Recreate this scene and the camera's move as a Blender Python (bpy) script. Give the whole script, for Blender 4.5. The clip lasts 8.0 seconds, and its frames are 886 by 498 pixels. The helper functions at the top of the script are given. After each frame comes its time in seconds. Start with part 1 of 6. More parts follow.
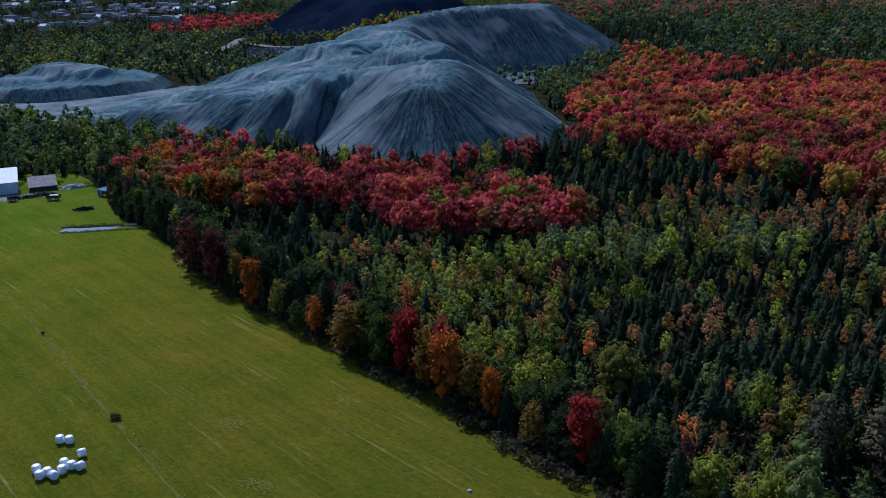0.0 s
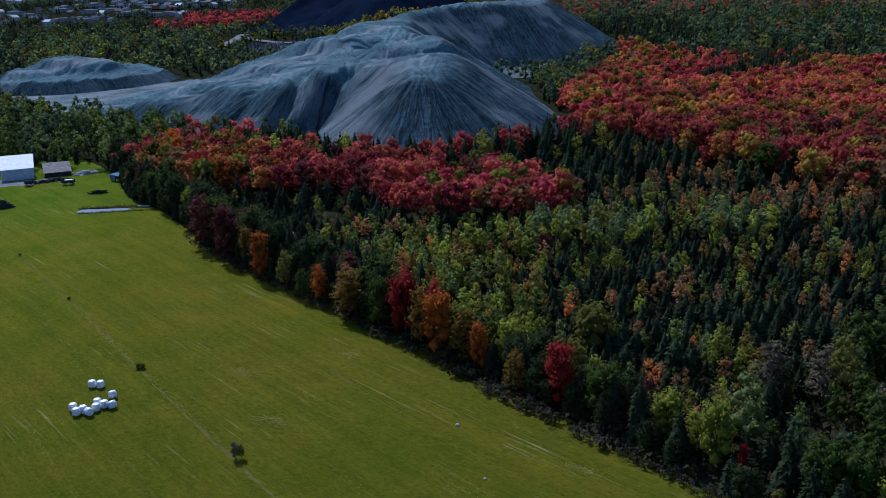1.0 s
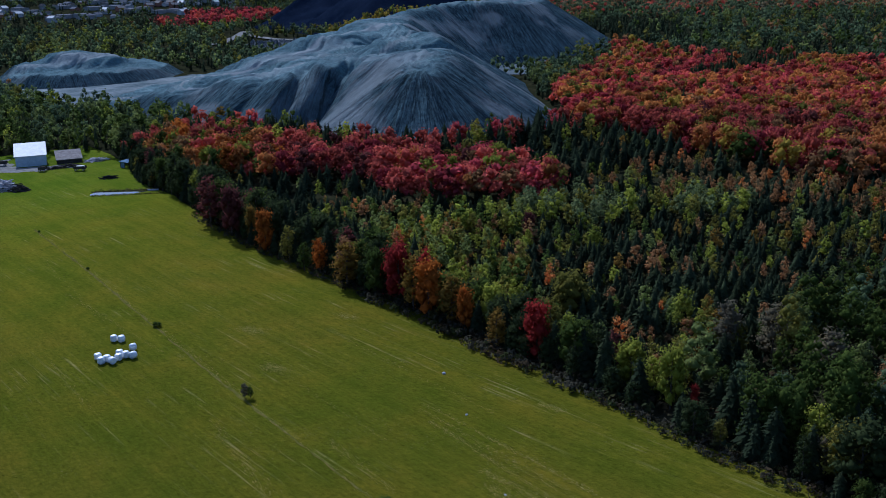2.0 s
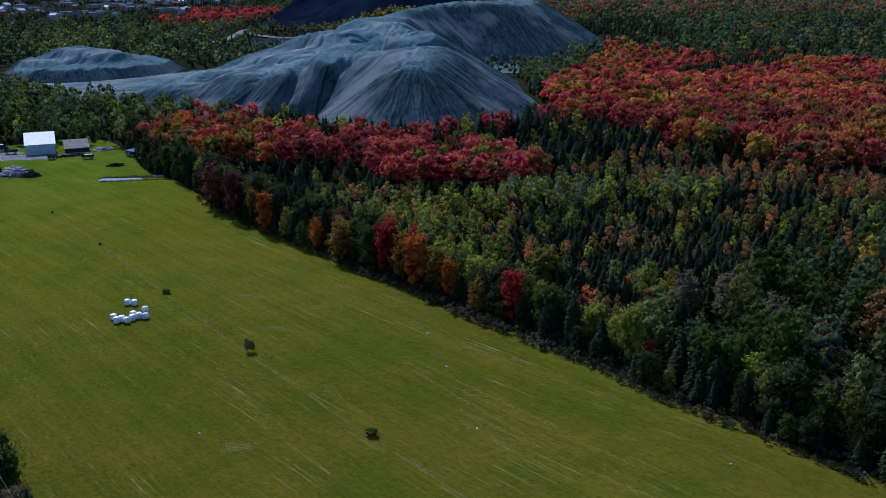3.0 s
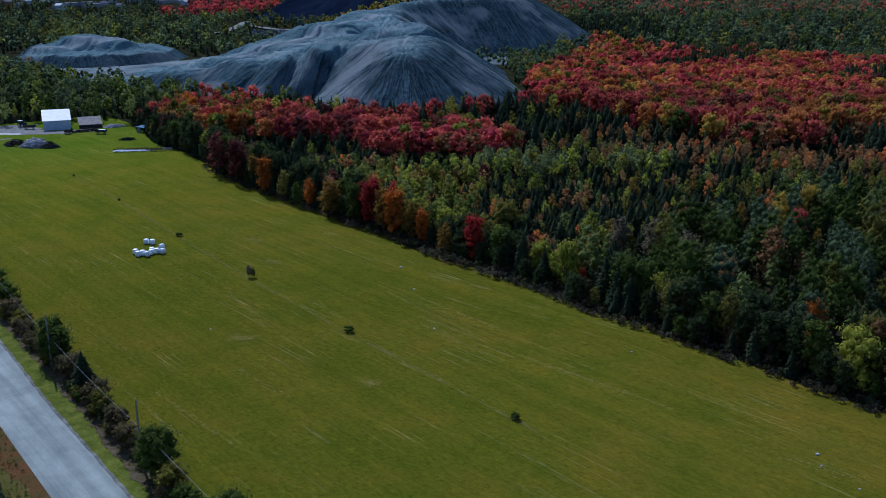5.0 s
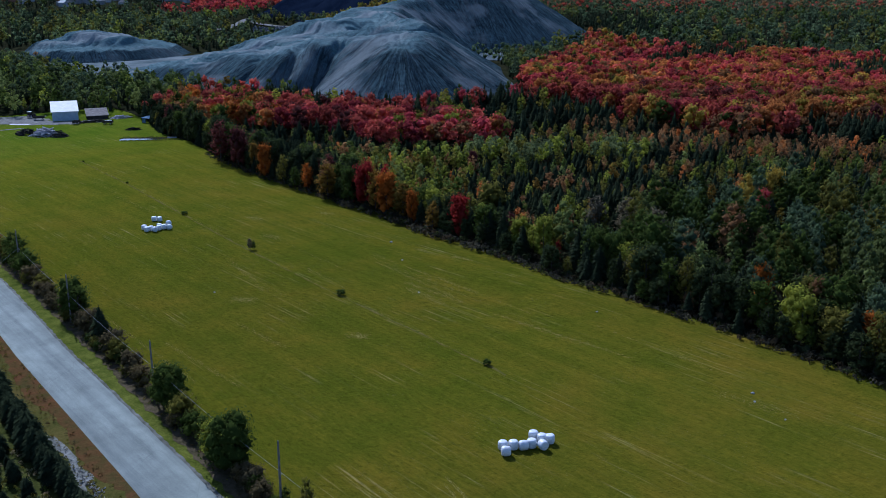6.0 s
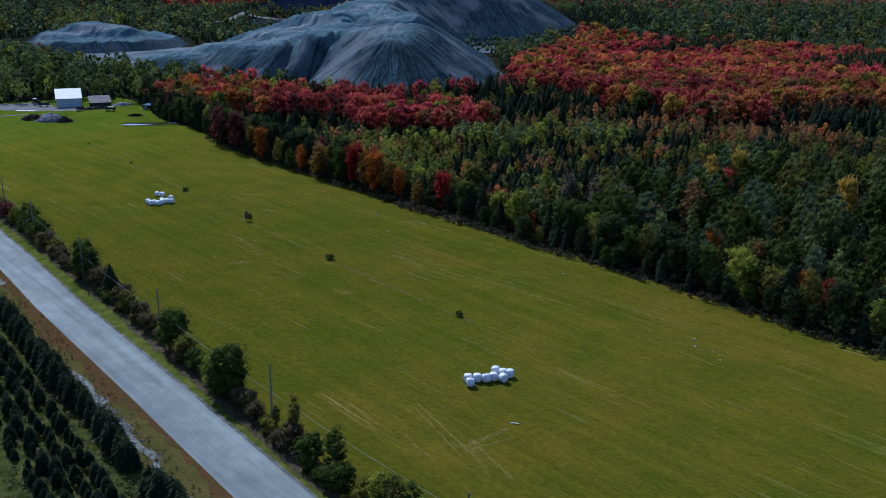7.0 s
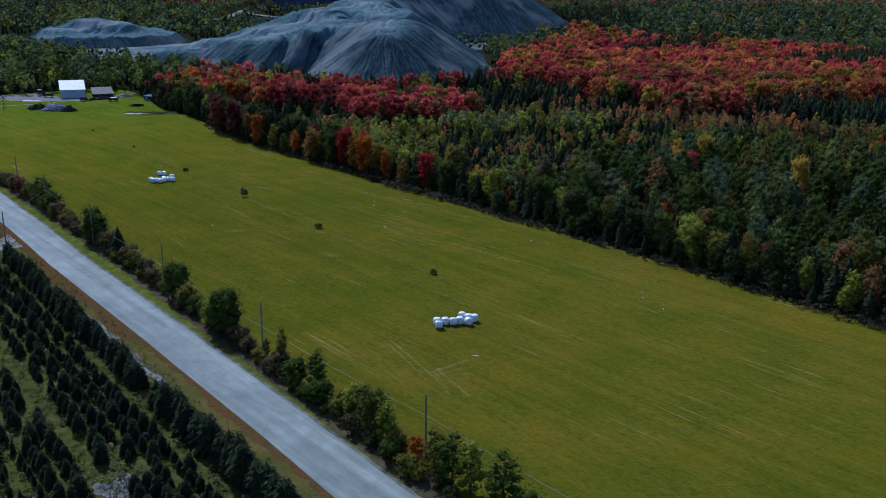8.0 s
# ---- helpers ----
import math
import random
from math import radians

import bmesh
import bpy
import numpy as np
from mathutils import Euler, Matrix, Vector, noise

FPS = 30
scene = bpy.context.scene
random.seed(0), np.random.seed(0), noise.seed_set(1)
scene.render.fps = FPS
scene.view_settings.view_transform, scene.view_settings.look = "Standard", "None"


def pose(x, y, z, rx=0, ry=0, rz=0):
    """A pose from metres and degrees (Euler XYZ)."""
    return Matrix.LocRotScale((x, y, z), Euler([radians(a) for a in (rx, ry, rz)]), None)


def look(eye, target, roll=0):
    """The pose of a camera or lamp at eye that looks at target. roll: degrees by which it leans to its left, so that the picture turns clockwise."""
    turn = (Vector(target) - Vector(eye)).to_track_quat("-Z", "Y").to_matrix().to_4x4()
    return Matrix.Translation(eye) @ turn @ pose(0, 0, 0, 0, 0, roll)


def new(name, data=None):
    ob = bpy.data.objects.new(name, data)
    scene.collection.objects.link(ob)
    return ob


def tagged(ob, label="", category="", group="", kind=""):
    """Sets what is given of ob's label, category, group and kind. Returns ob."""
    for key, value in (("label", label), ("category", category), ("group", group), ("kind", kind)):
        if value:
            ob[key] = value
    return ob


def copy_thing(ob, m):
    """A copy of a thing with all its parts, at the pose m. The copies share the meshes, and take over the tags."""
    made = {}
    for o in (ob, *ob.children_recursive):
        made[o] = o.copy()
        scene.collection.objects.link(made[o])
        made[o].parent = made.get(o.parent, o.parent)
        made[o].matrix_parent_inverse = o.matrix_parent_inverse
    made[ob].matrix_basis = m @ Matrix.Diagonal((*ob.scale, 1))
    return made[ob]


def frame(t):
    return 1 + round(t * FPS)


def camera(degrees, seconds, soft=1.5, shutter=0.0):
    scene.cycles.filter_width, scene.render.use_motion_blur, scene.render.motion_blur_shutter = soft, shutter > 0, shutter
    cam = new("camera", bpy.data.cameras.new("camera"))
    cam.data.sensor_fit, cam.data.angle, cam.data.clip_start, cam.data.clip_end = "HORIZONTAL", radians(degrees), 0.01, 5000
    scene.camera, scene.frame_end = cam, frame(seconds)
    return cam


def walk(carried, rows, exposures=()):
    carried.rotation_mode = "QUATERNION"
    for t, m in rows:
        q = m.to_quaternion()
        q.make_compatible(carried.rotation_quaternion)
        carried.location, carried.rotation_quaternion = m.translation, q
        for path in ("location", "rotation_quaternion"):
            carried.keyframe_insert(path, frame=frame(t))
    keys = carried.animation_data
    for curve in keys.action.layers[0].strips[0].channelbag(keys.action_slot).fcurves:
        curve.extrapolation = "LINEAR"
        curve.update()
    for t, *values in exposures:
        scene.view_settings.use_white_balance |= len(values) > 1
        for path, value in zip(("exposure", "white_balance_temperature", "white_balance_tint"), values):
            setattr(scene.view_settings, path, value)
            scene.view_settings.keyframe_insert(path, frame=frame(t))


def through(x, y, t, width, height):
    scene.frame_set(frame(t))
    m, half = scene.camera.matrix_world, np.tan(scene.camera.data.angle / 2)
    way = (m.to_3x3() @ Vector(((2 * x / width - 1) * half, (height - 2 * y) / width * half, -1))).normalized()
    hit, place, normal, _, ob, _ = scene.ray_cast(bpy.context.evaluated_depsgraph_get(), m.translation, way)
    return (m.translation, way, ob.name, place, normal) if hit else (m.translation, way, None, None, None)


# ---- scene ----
cam = camera(52.0, 8.0, soft=0.9)
PATH = [
    (0, (-0.058, -0.055, 56.959), (1.174, 1.422, 56.412), -1.7),
    (0.5, (-4.55, -6.128, 56.661), (-3.318, -4.651, 56.111), -1.7),
    (1, (-8.959, -12.357, 56.139), (-7.728, -10.881, 55.587), -1.6),
    (1.5, (-13.279, -18.572, 55.596), (-12.048, -17.096, 55.044), -1.6),
    (2.8, (-24.15, -35.308, 54.403), (-22.914, -33.836, 53.851), -0.5),
    (3, (-25.757, -37.931, 54.252), (-24.519, -36.459, 53.703), -0.7),
    (3.5, (-29.785, -44.549, 53.741), (-28.545, -43.078, 53.195), -0.6),
    (4, (-33.666, -51.128, 53.295), (-32.425, -49.658, 52.749), -0.3),
    (4.5, (-37.427, -57.777, 52.877), (-36.186, -56.307, 52.328), -0.1),
    (5.8, (-46.905, -74.739, 51.633), (-45.665, -73.273, 51.072), 0.1),
    (6, (-48.278, -77.382, 51.485), (-47.04, -75.914, 50.928), 0.1),
    (6.5, (-51.861, -84.096, 51.007), (-50.623, -82.63, 50.445), 0.2),
    (7, (-55.599, -91.14, 50.535), (-54.359, -89.677, 49.969), 0.4),
    (7.5, (-59.465, -98.654, 49.828), (-58.223, -97.192, 49.263), 0.6),
    (8, (-63.367, -106.304, 48.908), (-62.123, -104.843, 48.343), 0.6),
]
walk(cam, [(t, look(eye, target, roll)) for t, eye, target, roll in PATH], exposures=[(0.0, 0.04, 4800, 17), (8.0, 0.04, 4800, 17)])

# ---- light: clear autumn midday, sun ahead of the camera ----
SUN_UP, SUN_AZ = 41.0, 14.0          # degrees; azimuth from +y towards +x
sun_way = Vector((math.sin(radians(SUN_AZ)) * math.cos(radians(SUN_UP)), math.cos(radians(SUN_AZ)) * math.cos(radians(SUN_UP)), math.sin(radians(SUN_UP))))
world = bpy.data.worlds.new("sky")
scene.world = world
world.use_nodes = True
wn = world.node_tree.nodes
sky = wn.new("ShaderNodeTexSky")
sky.sky_type = "NISHITA"
sky.sun_disc = False
sky.sun_elevation = radians(SUN_UP)
sky.sun_rotation = radians(SUN_AZ)
wn["Background"].inputs["Strength"].default_value = 0.095
world.node_tree.links.new(sky.outputs[0], wn["Background"].inputs["Color"])
sun = new("sun", bpy.data.lights.new("sun", "SUN"))
sun.data.energy = 3.8
sun.data.angle = radians(0.5)
sun.data.color = (1.0, 0.95, 0.86)
sun.matrix_world = look(sun_way * 500, (0, 0, 0))


# ---- materials ----
def shader(name, rough=0.9, spec=0.2, metal=0.0):
    m = bpy.data.materials.new(name)
    m.use_nodes = True
    b = m.node_tree.nodes["Principled BSDF"]
    b.inputs["Roughness"].default_value = rough
    b.inputs["Specular IOR Level"].default_value = spec
    b.inputs["Metallic"].default_value = metal
    return m, m.node_tree.nodes, m.node_tree.links, b


def noise_node(n, l, vec, scale, detail=4.0, rough=0.6):
    t = n.new("ShaderNodeTexNoise")
    t.inputs["Scale"].default_value = scale
    t.inputs["Detail"].default_value = detail
    t.inputs["Roughness"].default_value = rough
    if vec is not None:
        l.new(vec, t.inputs["Vector"])
    return t.outputs["Fac"]


def ramp(n, l, fac, stops):
    r = n.new("ShaderNodeValToRGB")
    e = r.color_ramp.elements
    while len(e) < len(stops):
        e.new(0.5)
    for k, (p, c) in zip(e, stops):
        k.position = p
        k.color = (*c, 1)
    l.new(fac, r.inputs[0])
    return r.outputs[0]


def mixed(n, l, fac, a, b, how="MIX"):
    x = n.new("ShaderNodeMix")
    x.data_type = "RGBA"
    x.blend_type = how
    for sock, v in ((x.inputs[0], fac), (x.inputs[6], a), (x.inputs[7], b)):
        if isinstance(v, (int, float)):
            sock.default_value = v
        elif isinstance(v, tuple):
            sock.default_value = (*v, 1)
        else:
            l.new(v, sock)
    return x.outputs[2]


def scaled(n, l, size, rot=0.0):
    """World position, scaled."""
    g = n.new("ShaderNodeNewGeometry")
    m = n.new("ShaderNodeMapping")
    m.inputs["Scale"].default_value = size
    m.inputs["Rotation"].default_value = (0, 0, rot)
    l.new(g.outputs["Position"], m.inputs["Vector"])
    return m.outputs[0]


def bump(n, l, b, fac, strength, distance):
    k = n.new("ShaderNodeBump")
    k.inputs["Strength"].default_value = strength
    k.inputs["Distance"].default_value = distance
    l.new(fac, k.inputs["Height"])
    l.new(k.outputs[0], b.inputs["Normal"])


def simple(name, dark, light, scale, rough=1.0, spec=0.0, metal=0.0, relief=0.0, fine=None):
    """Two tones mixed by noise at two scales, with relief."""
    m, n, l, b = shader(name, rough, spec, metal)
    v = scaled(n, l, (1, 1, 1))
    c = ramp(n, l, noise_node(n, l, v, scale), [(0.3, dark), (0.7, light)])
    f = noise_node(n, l, v, fine or scale * 9, 3)
    c = mixed(n, l, 0.5, c, ramp(n, l, f, [(0.25, (0.55, 0.55, 0.55)), (0.75, (1.3, 1.3, 1.3))]), "MULTIPLY")
    l.new(c, b.inputs["Base Color"])
    if relief:
        bump(n, l, b, f, 0.6, relief)
    return m


def leaf_material(name, through=0.3, least=0.74, most=1.34):
    """Foliage: the tint of its tree, varied leaf by leaf, lit through from behind."""
    m, n, l, b = shader(name, 1.0, 0.0)
    a = n.new("ShaderNodeAttribute")
    a.attribute_name = "tint"
    g = n.new("ShaderNodeNewGeometry")
    c = mixed(n, l, 1.0, a.outputs["Color"], ramp(n, l, g.outputs["Random Per Island"], [(0.0, (least, least, least)), (0.5, (1.0, 1.0, 0.97)), (1.0, (most, most * 0.96, most * 0.85))]), "MULTIPLY")
    o = n.new("ShaderNodeObjectInfo")
    c = mixed(n, l, 1.0, c, ramp(n, l, o.outputs["Random"], [(0.0, (0.8, 0.82, 0.85)), (1.0, (1.2, 1.15, 1.05))]), "MULTIPLY")
    l.new(c, b.inputs["Base Color"])
    t = n.new("ShaderNodeBsdfTranslucent")
    l.new(c, t.inputs["Color"])
    x = n.new("ShaderNodeMixShader")
    x.inputs[0].default_value = through
    l.new(b.outputs[0], x.inputs[1])
    l.new(t.outputs[0], x.inputs[2])
    l.new(x.outputs[0], n["Material Output"].inputs[0])
    return m


LEAF = leaf_material("leaves", 0.46)
NEEDLE = leaf_material("needles", 0.12, 0.75, 1.3)
BARK = simple("bark", (0.05, 0.04, 0.035), (0.13, 0.11, 0.09), 3.0, relief=0.02)


def field_material():
    """Mown grass: backlit glow put into the colour, dimmer nearby and brighter far off, yellower at the near end, with
    a fresh green lawn at the far end, mowing lanes, wheel marks, tufts and stalks.
    """
    m, n, l, b = shader("mown_grass", 1.0, 0.0)
    v = scaled(n, l, (1, 1, 1))
    big = noise_node(n, l, v, 0.022, 5)
    c = ramp(n, l, big, [(0.3, (0.081, 0.09, 0.005)), (0.5, (0.094, 0.093, 0.006)), (0.7, (0.111, 0.096, 0.008))])
    p = n.new("ShaderNodeSeparateXYZ")
    l.new(v, p.inputs[0])
    far = n.new("ShaderNodeMapRange")
    for k, q in zip(("From Min", "From Max", "To Min", "To Max"), (-60, 290, 0, 1)):
        far.inputs[k].default_value = q
    l.new(p.outputs["Y"], far.inputs["Value"])
    # brightness along y paints in backlit glow; last two stops green the lawn
    c = mixed(n, l, 1.0, c, ramp(n, l, far.outputs[0], [(0.0, (1.0, 0.96, 0.94)), (0.2, (0.9, 0.9, 0.9)), (0.34, (0.82, 0.83, 0.84)), (0.48, (0.88, 0.9, 0.9)), (0.64, (0.97, 1.0, 0.97)), (0.82, (1.05, 1.16, 1.06)), (0.87, (0.92, 1.2, 1.1)), (1.0, (0.9, 1.25, 1.2))]), "MULTIPLY")
    lanes = noise_node(n, l, scaled(n, l, (0.45, 0.014, 1), radians(-2)), 1.0, 5, 0.65)
    c = mixed(n, l, 0.5, c, ramp(n, l, lanes, [(0.36, (0.74, 0.82, 0.72)), (0.5, (1, 1, 1)), (0.64, (1.32, 1.2, 1.25))]), "MULTIPLY")
    wheel = noise_node(n, l, scaled(n, l, (1.6, 0.04, 1), radians(-2)), 1.0, 6, 0.7)
    straw = ramp(n, l, wheel, [(0.56, (0, 0, 0)), (0.68, (1, 1, 1))])
    patch = ramp(n, l, noise_node(n, l, v, 0.05, 3), [(0.48, (0, 0, 0)), (0.62, (1, 1, 1))])
    c = mixed(n, l, mixed(n, l, 1.0, mixed(n, l, 1.0, straw, patch, "MULTIPLY"), (0.6, 0.6, 0.6), "MULTIPLY"), c, (0.27, 0.23, 0.08))
    blades = noise_node(n, l, scaled(n, l, (2.6, 0.6, 1), radians(-2)), 1.0, 6, 0.72)
    c = mixed(n, l, 0.62, c, ramp(n, l, blades, [(0.33, (0.68, 0.7, 0.64)), (0.5, (1, 1, 1)), (0.68, (1.34, 1.28, 1.25))]), "MULTIPLY")
    tufts = noise_node(n, l, scaled(n, l, (1.5, 1.1, 1)), 1.0, 5, 0.75)
    c = mixed(n, l, 0.95, c, ramp(n, l, tufts, [(0.3, (0.6, 0.66, 0.6)), (0.46, (1, 1, 1)), (0.58, (1.05, 1.04, 1.02)), (0.72, (1.5, 1.4, 1.45))]), "MULTIPLY")
    c = mixed(n, l, 0.8, c, ramp(n, l, noise_node(n, l, v, 0.09, 5, 0.65), [(0.36, (0.8, 0.9, 0.82)), (0.5, (1, 1, 1)), (0.64, (1.2, 1.06, 1.12))]), "MULTIPLY")
    stalks = noise_node(n, l, scaled(n, l, (5, 3, 1)), 1.0, 2, 0.5)
    stalky = ramp(n, l, noise_node(n, l, v, 0.07, 4, 0.7), [(0.5, (0, 0, 0)), (0.66, (0.8, 0.8, 0.8))])
    c = mixed(n, l, mixed(n, l, 1.0, ramp(n, l, stalks, [(0.66, (0, 0, 0)), (0.74, (1, 1, 1))]), stalky, "MULTIPLY"), c, (0.24, 0.22, 0.09))
    l.new(c, b.inputs["Base Color"])
    b.inputs["Sheen Weight"].default_value = 0.06
    b.inputs["Sheen Roughness"].default_value = 0.55
    b.inputs["Sheen Tint"].default_value = (0.62, 0.55, 0.08, 1)
    bump(n, l, b, noise_node(n, l, v, 1.6, 6, 0.75), 0.8, 0.3)
    return m


def ground_material():
    m, n, l, b = shader("forest_floor", 1.0, 0.0)
    v = scaled(n, l, (1, 1, 1))
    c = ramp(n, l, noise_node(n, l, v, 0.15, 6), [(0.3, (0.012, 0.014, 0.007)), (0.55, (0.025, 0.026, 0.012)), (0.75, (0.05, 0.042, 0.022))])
    l.new(c, b.inputs["Base Color"])
    bump(n, l, b, noise_node(n, l, v, 1.5, 5), 0.8, 0.3)
    return m


def tailings_material():
    """Grey-green mine sand: mottled tops painted paler and flanks darker as the sun falls, thin dark and pale rills
    drawn in colour down the flanks.
    """
    m, n, l, b = shader("tailings", 1.0, 0.0)
    v = scaled(n, l, (1, 1, 1))
    c = ramp(n, l, noise_node(n, l, v, 0.03, 6), [(0.3, (0.054, 0.082, 0.092)), (0.55, (0.077, 0.116, 0.125)), (0.72, (0.122, 0.17, 0.177))])
    fine = noise_node(n, l, v, 0.5, 6, 0.7)
    c = mixed(n, l, 0.8, c, ramp(n, l, fine, [(0.38, (0.66, 0.66, 0.68)), (0.62, (1.32, 1.32, 1.3))]), "MULTIPLY")
    r = n.new("ShaderNodeAttribute")
    r.attribute_name = "rill"
    g = n.new("ShaderNodeNewGeometry")
    z = n.new("ShaderNodeSeparateXYZ")
    l.new(g.outputs["Position"], z.inputs[0])
    drift = n.new("ShaderNodeMath")
    drift.operation = "MULTIPLY"
    drift.inputs[1].default_value = 0.16
    l.new(z.outputs["Z"], drift.inputs[0])
    k = n.new("ShaderNodeCombineXYZ")
    l.new(r.outputs["Fac"], k.inputs[0])
    l.new(drift.outputs[0], k.inputs[1])
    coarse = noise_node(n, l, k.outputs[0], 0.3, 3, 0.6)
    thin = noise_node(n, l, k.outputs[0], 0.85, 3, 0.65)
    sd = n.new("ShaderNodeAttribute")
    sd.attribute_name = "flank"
    # dark lines put furrow shade into the colour, with pale ones between
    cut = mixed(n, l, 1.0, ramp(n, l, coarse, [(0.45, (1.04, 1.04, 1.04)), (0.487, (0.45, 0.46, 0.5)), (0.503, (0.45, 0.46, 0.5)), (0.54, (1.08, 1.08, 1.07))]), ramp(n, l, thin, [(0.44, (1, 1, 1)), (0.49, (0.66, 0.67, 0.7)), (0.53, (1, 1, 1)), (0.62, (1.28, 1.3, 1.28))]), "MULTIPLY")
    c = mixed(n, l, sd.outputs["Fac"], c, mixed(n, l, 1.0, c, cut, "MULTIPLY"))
    # sunlit tops and shaded flanks put into the colour
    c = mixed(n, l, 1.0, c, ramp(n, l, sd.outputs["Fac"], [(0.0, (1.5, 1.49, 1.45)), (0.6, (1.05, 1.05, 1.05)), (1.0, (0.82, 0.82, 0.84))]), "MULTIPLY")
    a = n.new("ShaderNodeAttribute")
    a.attribute_name = "worn"
    c = mixed(n, l, a.outputs["Fac"], c, (0.27, 0.29, 0.285))
    l.new(c, b.inputs["Base Color"])
    bump(n, l, b, mixed(n, l, 0.4, mixed(n, l, sd.outputs["Fac"], (0.5, 0.5, 0.5), thin), fine), 1.0, 2.5)
    return m


def asphalt_material():
    m, n, l, b = shader("old_asphalt", 0.9, 0.25)
    v = scaled(n, l, (1, 1, 1))
    c = ramp(n, l, noise_node(n, l, v, 0.25, 6), [(0.3, (0.175, 0.194, 0.17)), (0.7, (0.244, 0.27, 0.236))])
    lanes = noise_node(n, l, scaled(n, l, (0.9, 0.02, 1), radians(2.7)), 1.0, 4)
    c = mixed(n, l, 0.7, c, ramp(n, l, lanes, [(0.3, (0.66, 0.67, 0.7)), (0.5, (1, 1, 1)), (0.68, (1.3, 1.3, 1.28))]), "MULTIPLY")
    c = mixed(n, l, 0.7, c, ramp(n, l, noise_node(n, l, scaled(n, l, (0.35, 0.12, 1)), 1.0, 5, 0.7), [(0.35, (0.78, 0.79, 0.8)), (0.6, (1.12, 1.12, 1.12))]), "MULTIPLY")
    crack = n.new("ShaderNodeTexVoronoi")
    crack.feature = "DISTANCE_TO_EDGE"
    crack.inputs["Scale"].default_value = 0.16
    l.new(scaled(n, l, (1, 0.5, 1)), crack.inputs["Vector"])
    c = mixed(n, l, 1.0, c, ramp(n, l, crack.outputs[0], [(0.0, (0.86, 0.86, 0.86)), (0.006, (1, 1, 1))]), "MULTIPLY")
    c = mixed(n, l, 0.6, c, ramp(n, l, noise_node(n, l, v, 9, 3), [(0.3, (0.75, 0.75, 0.75)), (0.7, (1.2, 1.2, 1.2))]), "MULTIPLY")
    l.new(c, b.inputs["Base Color"])
    return m


# near-black navy: the heap's shade and blue haze are put into this colour
SHADED_ROCK = simple("shaded_waste_rock", (0.005, 0.009, 0.02), (0.012, 0.018, 0.034), 0.04, relief=0.8, fine=0.4)
FIELD = field_material()
GROUND = ground_material()
TAILINGS = tailings_material()
ASPHALT = asphalt_material()
VERGE = simple("verge_grass", (0.055, 0.072, 0.01), (0.14, 0.15, 0.025), 0.5, relief=0.15, fine=4)
BANK = simple("yellowing_bank_grass", (0.062, 0.068, 0.014), (0.125, 0.095, 0.028), 0.25, relief=0.15, fine=4)
PLANTATION = simple("plantation_grass", (0.022, 0.03, 0.007), (0.1, 0.105, 0.026), 0.55, relief=0.2, fine=3)
RUST_GRAVEL = simple("rusty_gravel_shoulder", (0.068, 0.058, 0.018), (0.125, 0.055, 0.024), 0.4, relief=0.15, fine=3)
GRAVEL = simple("pale_gravel", (0.13, 0.125, 0.11), (0.27, 0.26, 0.24), 0.6, relief=0.08, fine=5)
WRAP = simple("white_bale_wrap", (0.68, 0.7, 0.72), (0.82, 0.83, 0.84), 2.0, rough=0.35, spec=0.5)
WOOD = simple("grey_pole_wood", (0.14, 0.125, 0.11), (0.26, 0.24, 0.21), 2.0, relief=0.01)
ROOF_WHITE = simple("white_sheet_roof", (0.5, 0.5, 0.49), (0.62, 0.62, 0.6), 0.6, rough=0.6, spec=0.2)
WALL_BLUE = simple("pale_blue_siding", (0.36, 0.43, 0.5), (0.48, 0.54, 0.6), 0.8)
ROOF_BROWN = simple("weathered_tin_roof", (0.2, 0.17, 0.15), (0.36, 0.33, 0.3), 0.7, rough=0.6)
WASHED = simple("washed_stones", (0.07, 0.07, 0.05), (0.3, 0.3, 0.275), 1.1, relief=0.1, fine=3)
STONY = simple("stony_soil", (0.075, 0.075, 0.055), (0.22, 0.215, 0.19), 0.5, relief=0.1, fine=3)
DARK = simple("dark_boards", (0.03, 0.028, 0.025), (0.08, 0.07, 0.06), 1.0)
WATER, _n, _l, _b = shader("pond_water", 0.06, 0.3)
_b.inputs["Base Color"].default_value = (0.03, 0.035, 0.03, 1)
CABLE = simple("black_cable", (0.25, 0.25, 0.25), (0.4, 0.4, 0.4), 2.0, rough=0.4)


